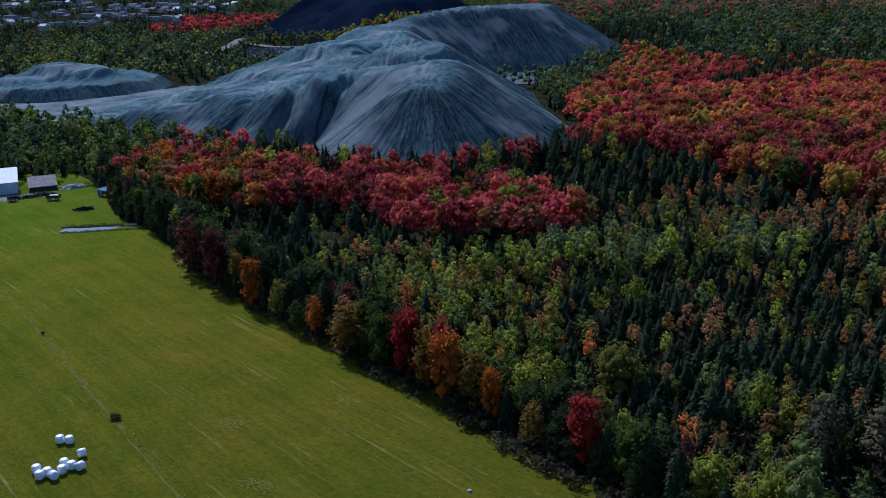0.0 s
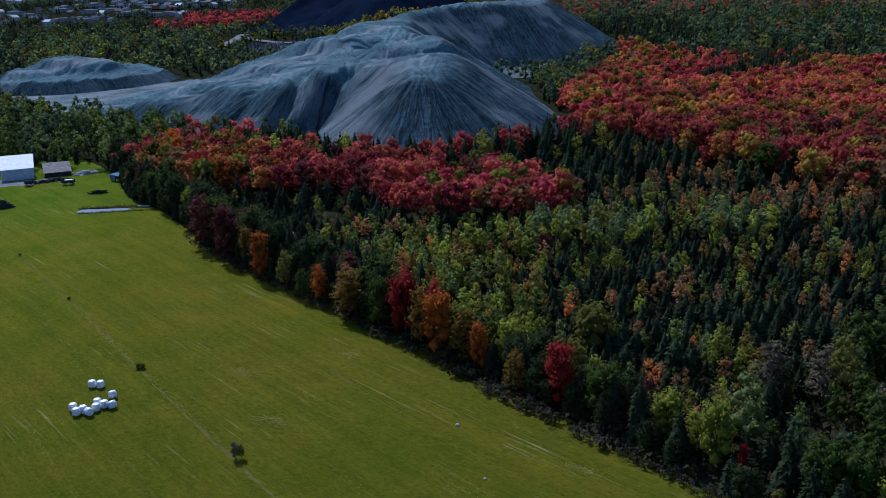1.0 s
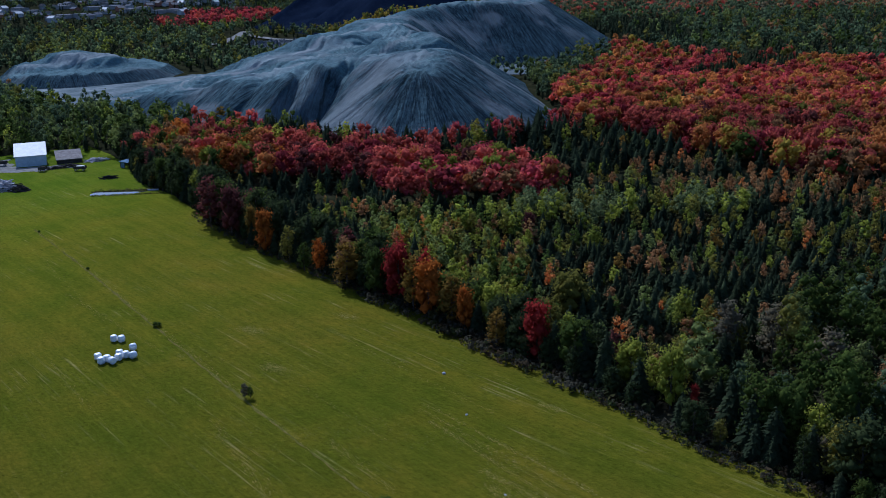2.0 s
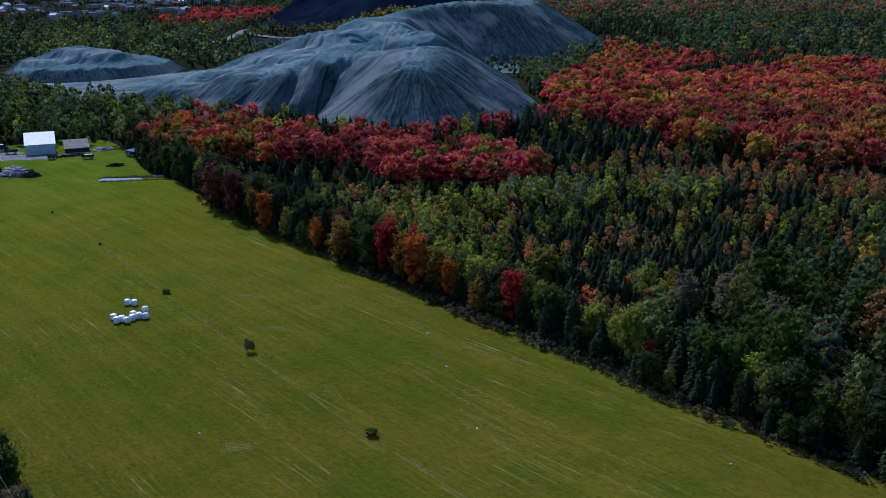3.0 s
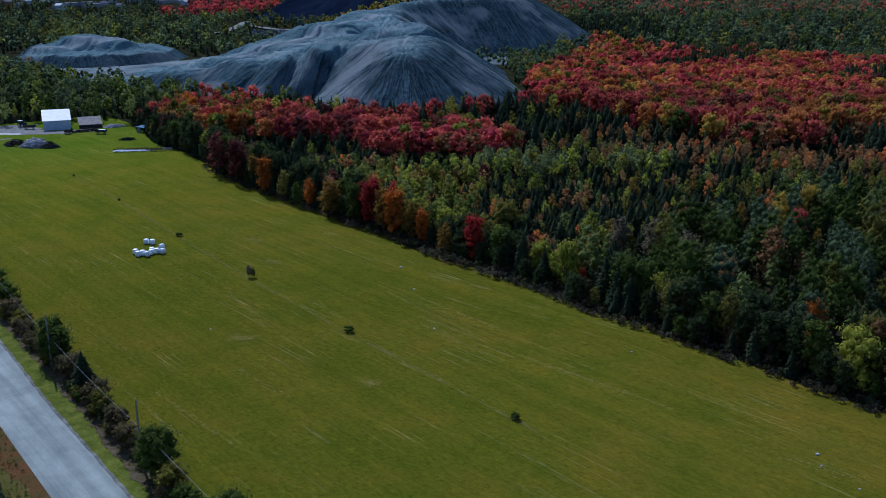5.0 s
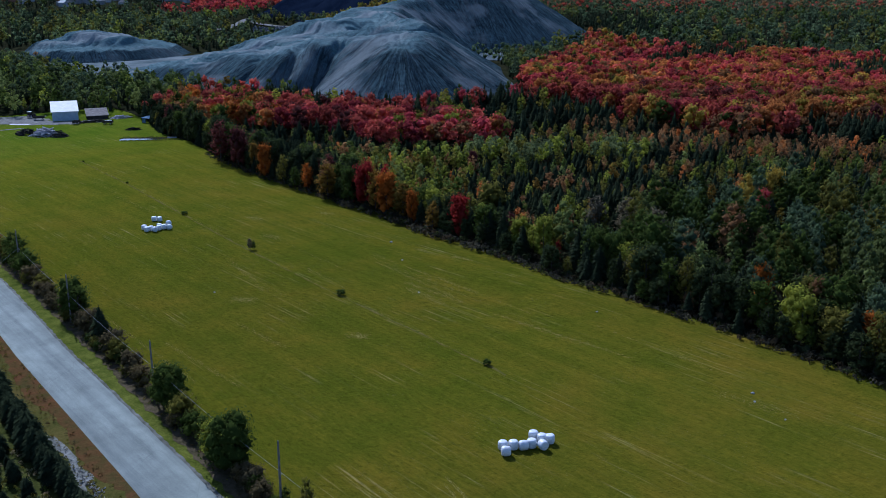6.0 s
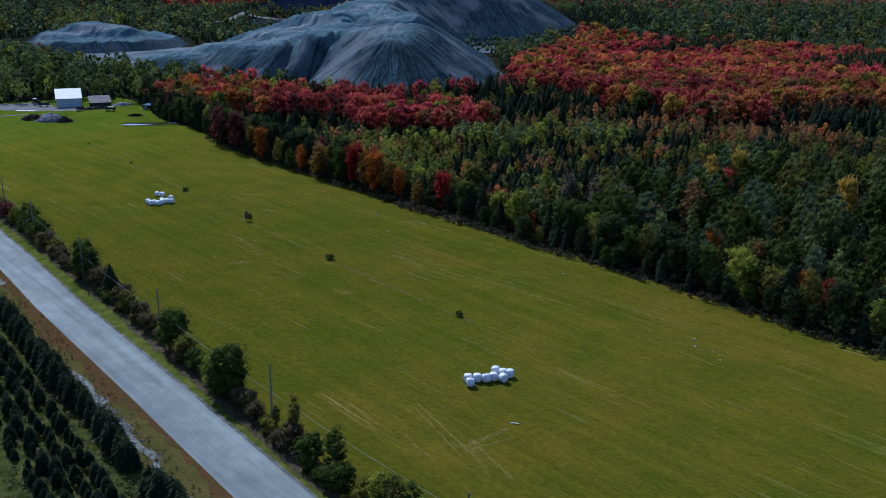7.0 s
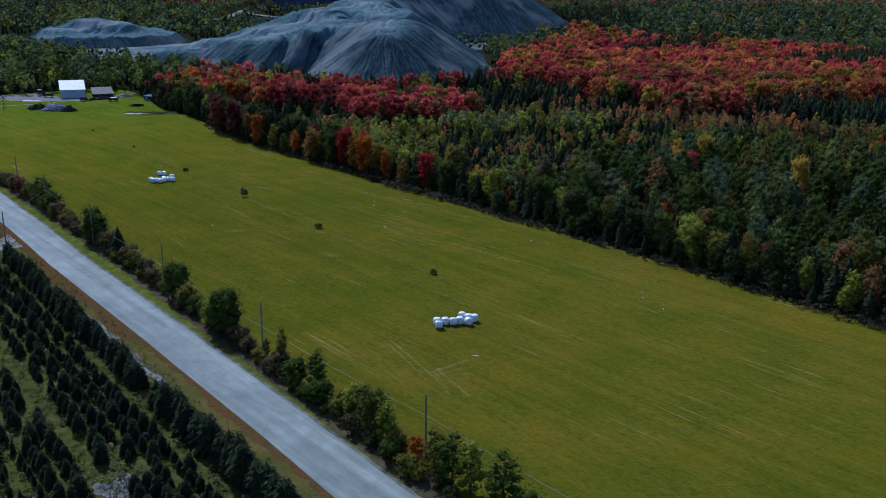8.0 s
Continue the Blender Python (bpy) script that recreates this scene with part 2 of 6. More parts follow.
# ---- meshes ----
def mesh_np(name, verts, faces, mats, tint=None, smooth=False, attr=None):
    """A mesh from arrays: verts (n, 3), faces a list of (m, k) index arrays."""
    me = bpy.data.meshes.new(name)
    verts = np.asarray(verts, dtype=np.float32)
    if not isinstance(faces, list):
        faces = [faces]
    faces = [np.asarray(f, dtype=np.int32) for f in faces if len(f)]
    loops = np.concatenate([f.ravel() for f in faces])
    totals = np.concatenate([np.full(len(f), f.shape[1], dtype=np.int32) for f in faces])
    starts = np.concatenate([[0], np.cumsum(totals)[:-1]]).astype(np.int32)
    me.vertices.add(len(verts))
    me.vertices.foreach_set("co", verts.ravel())
    me.loops.add(len(loops))
    me.loops.foreach_set("vertex_index", loops)
    me.polygons.add(len(totals))
    me.polygons.foreach_set("loop_start", starts)
    if smooth:
        me.polygons.foreach_set("use_smooth", np.ones(len(totals), dtype=bool))
    me.update(calc_edges=True)
    for k in (mats if isinstance(mats, (list, tuple)) else [mats]):
        me.materials.append(k)
    if tint is not None:
        a = me.attributes.new("tint", "FLOAT_COLOR", "POINT")
        rgba = np.ones((len(verts), 4), dtype=np.float32)
        rgba[:, :3] = tint
        a.data.foreach_set("color", rgba.ravel())
    if attr is not None:
        a = me.attributes.new(attr[0], "FLOAT", "POINT")
        a.data.foreach_set("value", np.asarray(attr[1], dtype=np.float32))
    return me


def part(name, data, material, parent, label=""):
    """Link a bmesh or a mesh as one mesh object under a thing or a part."""
    if isinstance(data, bmesh.types.BMesh):
        me = bpy.data.meshes.new(name)
        data.to_mesh(me)
        data.free()
        me.materials.append(material)
        data = me
    ob = new(name, data)
    ob.parent = parent
    if label:
        ob["label"] = label
    return ob


def thing(name, label, category, group="", kind="", at=(0, 0, 0), rz=0.0):
    ob = new(name)
    ob.matrix_basis = pose(*at, 0, 0, rz)
    return tagged(ob, label, category, group, kind)


def box_bm(bm, size, centre, rz=0.0, bevel=0.0):
    m = pose(*centre, 0, 0, rz) @ Matrix.Diagonal((*size, 1))
    made = bmesh.ops.create_cube(bm, size=1, matrix=m)["verts"]
    if bevel:
        edges = {e for v in made for e in v.link_edges}
        bmesh.ops.bevel(bm, geom=list(edges), offset=bevel, segments=2, affect="EDGES")
    return bm


def tube_np(points, radii, sides=6):
    """Verts and quads of a tapered tube along points."""
    pts = [Vector(p) for p in points]
    v, f = [], []
    for i, p in enumerate(pts):
        way = (pts[min(i + 1, len(pts) - 1)] - pts[max(i - 1, 0)]).normalized()
        side = way.orthogonal().normalized()
        up = way.cross(side)
        for k in range(sides):
            a = 2 * math.pi * k / sides
            v.append(p + (side * math.cos(a) + up * math.sin(a)) * radii[i])
    for i in range(len(pts) - 1):
        for k in range(sides):
            f.append((i * sides + k, i * sides + (k + 1) % sides, (i + 1) * sides + (k + 1) % sides, (i + 1) * sides + k))
    return np.array([tuple(p) for p in v]), np.array(f)


# ---- lie of the land ----
def vnoise(x, y, scale, seed=0):
    """Smooth value noise in 0..1 for arrays."""
    x, y = np.asarray(x, float) * scale + seed * 17.3, np.asarray(y, float) * scale - seed * 9.1
    xi, yi = np.floor(x).astype(np.int64), np.floor(y).astype(np.int64)
    fx, fy = x - xi, y - yi
    fx, fy = fx * fx * (3 - 2 * fx), fy * fy * (3 - 2 * fy)

    def h(a, b):
        k = (a * 374761393 + b * 668265263 + seed * 982451653) & 0x7FFFFFFF
        k = ((k ^ (k >> 13)) * 1274126177) & 0x7FFFFFFF
        return ((k ^ (k >> 16)) & 0xFFFF) / 65535.0
    return (h(xi, yi) * (1 - fx) + h(xi + 1, yi) * fx) * (1 - fy) + (h(xi, yi + 1) * (1 - fx) + h(xi + 1, yi + 1) * fx) * fy


def fractal(x, y, scale, octaves=4, seed=0):
    s, a, total = 0.0, 1.0, 0.0
    for k in range(octaves):
        s = s + a * vnoise(x, y, scale * 2 ** k, seed + k)
        total += a
        a *= 0.5
    return s / total


def land(x, y):
    """Height of the ground: flat farmland that climbs slowly far away, a wooded hill and a town on a slope behind."""
    x, y = np.asarray(x, float), np.asarray(y, float)
    s = 0.64 * x + 0.77 * y
    lat = (0.77 * x - 0.64 * y) / np.maximum(s, 1)
    w = np.clip((-lat - 0.05) / 0.22, 0, 1) * (s > 0)
    flat = np.interp(s, [450, 700, 1200, 2000, 3000, 9000], [0, 9, 24, 38, 60, 80])
    town = np.interp(s, [450, 700, 1000, 1300, 1800, 2600, 9000], [0, 4, 15, 32, 66, 95, 110])
    up = flat * (1 - w) + town * w
    dip = np.interp(y, [130, 165, 209, 249, 300, 350, 420], [0, -1.0, -1.8, -2.8, -3.6, -3.7, 0])
    dip = dip * np.clip((180 - x) / 80, 0, 1) * np.clip((x + 30) / 30, 0, 1)
    fall = np.interp(x, [10, 34, 42, 66, 78, 110, 200], [0, -0.5, -0.9, -2.0, -3.0, -3.0, 0]) * np.interp(y, [-20, 20, 45, 75, 100, 150, 250, 400], [0.1, 0.15, 0.5, 0.9, 1, 1, 0.6, 0])
    up = up + np.minimum(dip, fall)
    up = up + 20 * np.exp(-((x - 490) / 70) ** 2 - ((y - 620) / 60) ** 2)
    up = up * (1 - 0.97 * np.exp(-((x - 420) / 65) ** 2 - ((y - 425) / 65) ** 2))
    up = up * (1 - 0.85 * np.exp(-((x - 195) / 75) ** 2 - ((y - 590) / 60) ** 2))
    return up + np.interp(s, [700, 1500], [0, 5]) * (fractal(x, y, 0.004, 3, 5) - 0.5) * 2


def dump(x, y, outline, tops, slope, rills, seed, round_off=3.6):
    """Height of a tipped heap, its way along the foot, and how far each place is flank rather than top: sides at the slope of repose up from its foot, cut off by an uneven top through the points (x, y, z).
    Also the way along the foot, by which the rills run."""
    d, c, run = np.full(np.shape(x), 1e9), np.zeros(np.shape(x)), 0.0
    for (ax, ay), (bx, by) in zip(outline, outline[1:] + outline[:1]):
        dx, dy = bx - ax, by - ay
        length = math.hypot(dx, dy)
        along = ((x - ax) * dx + (y - ay) * dy) / length
        t = np.clip(along / length, 0, 1)
        q = np.hypot(x - ax - t * dx, y - ay - t * dy)
        c = np.where(q < d, run + t * length + 25 * np.arcsin(np.clip((along - t * length) / np.maximum(q, 0.1), -1, 1)), c)
        d = np.minimum(d, q)
        run += length
    d = np.where(inside(x, y, outline), d, -d)
    w = [1 / ((x - px) ** 2 + (y - py) ** 2 + 25) ** 2.3 for px, py, pz in tops]
    q = 17 * fractal(x * 0.8 + y * 0.6, (y * 0.8 - x * 0.6) * 2.2, 0.011, 3, seed + 3)
    fold = np.floor(q) + np.clip((q - np.floor(q) - 0.7) / 0.3, 0, 1) - q
    top = sum(k * (p[2] - float(land(p[0], p[1]))) for k, p in zip(w, tops)) / sum(w) + (fractal(x, y, 0.05, 4, seed) - 0.5) * 3.0 + 2.3 * fold + 1.1
    gully = np.abs(fractal(c, d * 0.02, 0.22, 3, seed + 9) - 0.5) * 2
    wash = np.abs(fractal(c, d * 0.01, 0.035, 2, seed + 5) - 0.5) * 2
    side = slope * d + rills * np.clip(d / 12, 0, 1) * ((gully - 0.26) * 3.6 + (np.clip(wash, 0, 0.3) - 0.2) * 5)
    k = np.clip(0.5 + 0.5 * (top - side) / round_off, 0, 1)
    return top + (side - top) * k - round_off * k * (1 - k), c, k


def arc(cx, cy, r, a0, a1, n):
    return [(cx + r * math.cos(radians(a0 + (a1 - a0) * k / n)), cy + r * math.sin(radians(a0 + (a1 - a0) * k / n))) for k in range(n + 1)]


HEAP_FOOT = (arc(214, 264, 47, 140, 300, 13) + [(252, 228), (264, 233), (280, 249), (304, 281), (338, 325), (360, 350), (374, 386), (392, 428), (416, 446), (437, 449), (458, 441), (478, 435), (510, 432), (546, 443), (585, 470), (610, 512),
             (600, 560), (540, 585), (440, 580), (370, 560), (300, 540), (235, 515), (175, 480), (140, 452), (146, 412), (152, 370), (156, 335), (163, 312)])
HEAP_TOP = [(207, 260, 23), (216, 272, 26), (232, 286, 28.4), (250, 303, 27.6), (268, 312, 26), (275, 337, 20), (262, 348, 19), (303, 332, 16), (307, 368, 30.5), (330, 374, 29), (290, 380, 28.5), (338, 405, 22), (322, 422, 21),
            (214, 326, 24), (236, 316, 25), (187, 353, 17), (180, 400, 9), (165, 445, 3), (216, 429, 12), (261, 449, 18), (310, 466, 28), (360, 480, 34), (404, 470, 38.5), (352, 428, 30), (384, 446, 33),
            (440, 470, 41), (470, 488, 42.3), (505, 510, 43.2), (535, 515, 44), (548, 505, 44.3), (570, 530, 42), (240, 362, 20), (270, 400, 20), (300, 520, 15), (220, 480, 5)]
SMALL_FOOT = [(140, 600), (146, 572), (165, 553), (185, 550), (212, 553), (240, 566), (262, 590), (262, 640), (210, 660), (150, 640)]
SMALL_TOP = [(152, 592, 7), (166, 568, 8.5), (184, 563, 9), (212, 566, 8.5), (240, 582, 7), (200, 580, 7.5), (182, 588, 8), (225, 590, 7.5), (194, 622, 18.5), (214, 612, 15), (175, 612, 11.5), (245, 620, 9)]
DARK_FOOT = [(498, 850), (480, 800), (468, 730), (462, 668), (480, 645), (560, 650), (700, 740), (760, 900), (700, 1000), (560, 960), (480, 890)]
DARK_TOP = [(504, 850, 18), (522, 840, 24), (556, 840, 35), (590, 850, 50), (560, 760, 50), (640, 820, 72), (700, 920, 78), (600, 940, 64)]


GULLIES = (([(216, 318), (197, 306), (174, 297)], 6.5, 5.0), ([(206, 335), (187, 319), (166, 309)], 5.0, 4.0), ([(196, 352), (176, 338), (158, 330)], 3.0, 4.0), ([(330, 372), (345, 352), (352, 336)], 3.0, 6.0))


def main_heap(x, y, full=False):
    h, c, k = dump(x, y, HEAP_FOOT, HEAP_TOP, 0.62, 0.42, 31, 2.6)
    for line, deep, wide in GULLIES:
        h = h - deep * np.exp(-(near_line(x, y, line) / wide) ** 2) * np.clip(h / 5, 0, 1)
    return (h, c, k) if full else h


def small_heap(x, y, full=False):
    h, c, k = dump(x, y, SMALL_FOOT, SMALL_TOP, 0.75, 0.6, 43, 1.2)
    return (h, c, k) if full else h


def dark_heap(x, y, full=False):
    h, c, k = dump(x, y, DARK_FOOT, DARK_TOP, 0.8, 0.6, 53)
    return (h, c, k) if full else h


def edge_x(y):
    """The field's wooded edge."""
    return np.interp(y, [-120, -53, -38, -16, 0, 23, 30, 47, 62, 77, 91, 100, 121, 146, 162, 180, 194, 210, 230, 254, 275, 300, 330], [65, 66.7, 67, 68, 69, 69.3, 69.6, 72, 74.2, 75, 76.6, 77.8, 77.6, 78.6, 78.4, 79.7, 80.8, 84.5, 87, 89, 94, 101, 104])


def road_x(y):
    """The middle of the road."""
    return np.interp(y, [-300, -45, -24, -12, 0, 12, 25, 40, 55, 70, 85, 100, 122, 300], [-31, -17.3, -16.2, -15.8, -15.4, -14.95, -14.6, -14.2, -13.8, -12.95, -12.2, -11.7, -10.6, -5])


def hedge_x(y):
    """The line that hedge, poles and firs keep to, a road's width apart."""
    return np.interp(y, [-300, -40, 0, 38, 80, 123, 300], [-31, -17.9, -15.8, -13.6, -11.7, -10.6, -6])


def inside(x, y, poly):
    x, y = np.asarray(x), np.asarray(y)
    hit = np.zeros(x.shape, bool)
    for (ax, ay), (bx, by) in zip(poly, poly[1:] + poly[:1]):
        cross = (ay > y) != (by > y)
        hit ^= cross & (x < (bx - ax) * (y - ay) / ((by - ay) or 1e-9) + ax)
    return hit


# ---- ground, field, road ----
def sheet(name, xs, ys, height, material, label, category, smooth=True, attr=None):
    gx, gy = np.meshgrid(xs, ys)
    z = height(gx, gy)
    v = np.stack([gx, gy, z], -1).reshape(-1, 3)
    nx, ny = len(xs), len(ys)
    i = (np.arange(ny - 1)[:, None] * nx + np.arange(nx - 1)[None]).ravel()
    f = np.stack([i, i + 1, i + nx + 1, i + nx], 1)
    return tagged(new(name, mesh_np(name, v, f, material, smooth=smooth, attr=attr(gx.ravel(), gy.ravel(), z.ravel()) if attr else None)), label, category, kind="structure")


_far = np.array([800, 950, 1150, 1400, 1700, 2100, 2700, 3500, 4600, 6000])
_axis = np.concatenate([-_far[::-1], np.arange(-700, -120, 10), np.arange(-120, 240, 6), np.arange(240, 701, 10), _far])
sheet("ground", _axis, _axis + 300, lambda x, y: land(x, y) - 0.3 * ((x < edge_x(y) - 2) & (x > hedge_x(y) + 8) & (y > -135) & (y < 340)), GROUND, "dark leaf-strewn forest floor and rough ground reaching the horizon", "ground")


def strip(name, ys, left, right, height, across, material, label, category):
    """A sheet between two side lines along y."""
    u = np.linspace(0, 1, across)
    l, r = left(ys), right(ys)
    gx = l[:, None] + (r - l)[:, None] * u[None]
    gy = np.repeat(ys[:, None], across, 1)
    z = height(gx, gy, np.repeat(u[None], len(ys), 0))
    v = np.stack([gx, gy, z], -1).reshape(-1, 3)
    i = (np.arange(len(ys) - 1)[:, None] * across + np.arange(across - 1)[None]).ravel()
    f = np.stack([i, i + 1, i + across + 1, i + across], 1)
    return tagged(new(name, mesh_np(name, v, f, material, smooth=True)), label, category, kind="structure")


_ys = np.arange(-140, 351, 2.0)
strip("field", _ys, lambda y: hedge_x(y) + 5.5, lambda y: edge_x(y) + 3.2 + 1.6 * (vnoise(y, y * 0, 0.11, 3) - 0.5),
      lambda x, y, u: 0.1 + land(x, y), 24, FIELD, "broad mown hayfield of olive green grass with faint mowing lines", "field")
_ys = np.arange(5, 214, 0.6)
_line_x = lambda y: np.interp(y, [5, 9, 48, 84, 122, 165, 214], [32.6, 32.9, 34.2, 36.2, 39.2, 42.8, 46.6])
strip("worn_line", _ys, lambda y: _line_x(y) - 0.1 - 0.4 * vnoise(y, y * 0, 0.5, 21), lambda y: _line_x(y) - 0.1 + 0.7 * np.clip(vnoise(y, y * 0, 0.3, 22) - 0.25, 0, 1), lambda x, y, u: 0.112 + land(x, y), 3, simple("dry_worn_grass", (0.08, 0.085, 0.012), (0.135, 0.11, 0.03), 0.8, fine=5), "thin worn line of dry brown grass across the hayfield", "track")
_ys = np.arange(-140, 400, 3.0)
strip("road", _ys, lambda y: road_x(y) - 3.35, lambda y: road_x(y) + 3.35, lambda x, y, u: 0.2 + 0.08 * (1 - (2 * u - 1) ** 2), 9, ASPHALT, "pale grey worn asphalt country road with cracks", "road")
strip("verge", _ys, lambda y: road_x(y) + 3.3, lambda y: hedge_x(y) + 6.5, lambda x, y, u: 0.2 - 0.06 * u + 0.08 * (vnoise(x, y, 0.7, 2) - 0.5) * u, 8, VERGE, "short green grass verge beside the road", "verge")
_fine = np.arange(-140, 400, 0.4)
strip("shoulder", _fine, lambda y: road_x(y) - 3.7 - 3.4 * np.clip(vnoise(y, y * 0, 0.09, 8) - 0.3, 0, 1) - 0.7 * vnoise(y, y * 0, 0.9, 9), lambda y: road_x(y) - 3.3, lambda x, y, u: 0.125 + 0.085 * u, 6, RUST_GRAVEL, "rust-brown gravel and dead grass road shoulder", "shoulder")
strip("gravel_edge", _fine, lambda y: road_x(y) + 3.25 - 0.2 * vnoise(y, y * 0, 0.6, 14), lambda y: road_x(y) + 3.4 + 0.3 * vnoise(y, y * 0, 1.7, 13), lambda x, y, u: 0.235 + 0.0 * x, 3, STONY, "crumbled grey gravel along the edge of the asphalt", "gravel")
strip("hedge_litter", _fine, lambda y: hedge_x(y) + 5.2 - 0.9 * vnoise(y, y * 0, 0.4, 15) + 0.5 * vnoise(y, y * 0, 0.9, 18) - 0.4 * vnoise(y, y * 0, 1.4, 16), lambda y: hedge_x(y) + 7.6 + 0.8 * vnoise(y, y * 0, 0.5, 17), lambda x, y, u: 0.215 + 0.0 * x, 4, simple("leaf_litter", (0.045, 0.042, 0.016), (0.125, 0.095, 0.06), 0.8, relief=0.1, fine=5), "brown leaf litter and bare soil at the foot of the hedge", "ground")
strip("verge", _ys, lambda y: hedge_x(y) - 9.5, lambda y: road_x(y) - 3.65, lambda x, y, u: 0.07 + 0.06 * u, 9, BANK, "rough yellowing grass bank below the road", "verge")
strip("plantation_grass", _ys, lambda y: hedge_x(y) - 75, lambda y: hedge_x(y) - 9.4, lambda x, y, u: 0.06 + 0.0 * x, 12, PLANTATION, "weedy green grass between rows of young firs", "ground")


# ---- tailings heaps ----
def heap(name, x0, x1, y0, y1, step, height, label, worn, material=TAILINGS):
    xs, ys = np.arange(x0, x1, step), np.arange(y0, y1, step)
    gx, gy = np.meshgrid(xs, ys)
    h, c, k = height(gx, gy, True)
    z = np.maximum(h, -3.0) + land(gx, gy)
    keep = h > -2.0
    v = np.stack([gx, gy, z], -1).reshape(-1, 3)
    nx, ny = len(xs), len(ys)
    i = (np.arange(ny - 1)[:, None] * nx + np.arange(nx - 1)[None]).ravel()
    f = np.stack([i, i + 1, i + nx + 1, i + nx], 1)
    f = f[keep.ravel()[f].any(1)]
    used = np.unique(f)
    back = np.full(len(v), -1)
    back[used] = np.arange(len(used))
    me = mesh_np(name, v[used], back[f], material, smooth=True, attr=("worn", worn(v[used, 0], v[used, 1], v[used, 2])))
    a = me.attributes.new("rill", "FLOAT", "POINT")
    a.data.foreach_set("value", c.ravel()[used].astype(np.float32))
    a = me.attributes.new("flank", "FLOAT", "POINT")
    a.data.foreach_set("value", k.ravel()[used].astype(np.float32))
    return tagged(new(name, me), label, "heap")


def near_line(x, y, line):
    d = np.full(np.shape(x), 1e9)
    for (ax, ay), (bx, by) in zip(line, line[1:]):
        dx, dy = bx - ax, by - ay
        t = np.clip(((x - ax) * dx + (y - ay) * dy) / (dx * dx + dy * dy), 0, 1)
        d = np.minimum(d, np.hypot(x - ax - t * dx, y - ay - t * dy))
    return d


HAUL = [(140, 452), (180, 445), (216, 432), (261, 449), (310, 462), (360, 466), (396, 462)]
HAUL_2 = [(180, 400), (214, 372), (250, 362), (290, 372), (330, 420), (360, 450)]


def worn_top(x, y, z):
    w = 0.5 * np.clip((fractal(x, y, 0.06, 4, 51) - 0.5) * 5, 0, 1) * np.clip((fractal(x, y, 0.015, 2, 52) - 0.4) * 5, 0, 1)
    sway = 3 * (fractal(x, y, 0.05, 2, 57) - 0.5)
    track = np.clip(1.6 - (near_line(x, y, HAUL) + sway) / 2.5, 0, 1) * 0.7 + np.clip(1.4 - (near_line(x, y, HAUL_2) + sway) / 2, 0, 1) * 0.5
    return np.clip(w + track, 0, 1)


def plain_top(x, y, z):
    return 0.75 * np.clip((fractal(x * 0.5, y * 1.6, 0.05, 4, 58) - 0.48) * 7, 0, 1) * np.clip((z - 8) / 5, 0.25, 1)


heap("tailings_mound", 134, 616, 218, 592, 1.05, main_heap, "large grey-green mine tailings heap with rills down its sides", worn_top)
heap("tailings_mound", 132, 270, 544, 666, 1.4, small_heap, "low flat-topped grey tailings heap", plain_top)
heap("waste_rock_mound", 424, 768, 638, 1008, 4.0, dark_heap, "tall waste rock heap with shade and blue haze put into its dark colour", lambda x, y, z: 0 * x, SHADED_ROCK)

# ---- trees ----
SCARLET, MAROON, DEEP, TANGERINE = (0.29, 0.035, 0.03), (0.13, 0.045, 0.04), (0.045, 0.06, 0.024), (0.32, 0.105, 0.018)
DRAB, PALE, GOLD = (0.125, 0.1, 0.05), (0.13, 0.155, 0.065), (0.2, 0.125, 0.025)
RED, CRIMSON, ORANGE, YELLOW = (0.48, 0.105, 0.075), (0.4, 0.065, 0.075), (0.46, 0.18, 0.05), (0.4, 0.29, 0.045)
GREEN, LIME, SPRUCE, BROWN, GREY, OLIVE = (0.078, 0.106, 0.022), (0.235, 0.255, 0.034), (0.031, 0.041, 0.021), (0.26, 0.14, 0.06), (0.15, 0.13, 0.085), (0.165, 0.152, 0.03)
# leaf tints lifted, the first also blued, to carry the haze of distance
HAZY_POPLAR, ASPEN = (0.1, 0.135, 0.068), (0.17, 0.2, 0.06)


def cards(rng, centre, normal, size, quad=True):
    """Small leaf sprays: a bent diamond or a triangle each."""
    n = len(centre)
    normal = normal / np.linalg.norm(normal, axis=1, keepdims=True)
    other = rng.normal(size=(n, 3))
    a = np.cross(normal, other)
    a /= np.linalg.norm(a, axis=1, keepdims=True)
    b = np.cross(normal, a)
    s = size * rng.uniform(0.6, 1.35, (n, 1))
    if quad:
        v = np.stack([centre - a * s, centre - b * s * 0.6 + normal * s * 0.15, centre + a * s, centre + b * s * 0.6 + normal * s * 0.15], 1)
        return v.reshape(-1, 3), np.arange(4 * n).reshape(-1, 4)
    v = np.stack([centre - a * s, centre + a * s * 0.6 - b * s * 0.8, centre + a * s * 0.5 + b * s * 0.8], 1)
    return v.reshape(-1, 3), np.arange(3 * n).reshape(-1, 3)


OCTA = (np.array([(1, 0, 0), (0, 1, 0), (-1, 0, 0), (0, -1, 0), (0, 0, 1), (0, 0, -1)], float), np.array([(0, 1, 4), (1, 2, 4), (2, 3, 4), (3, 0, 4), (1, 0, 5), (2, 1, 5), (3, 2, 5), (0, 3, 5)]))


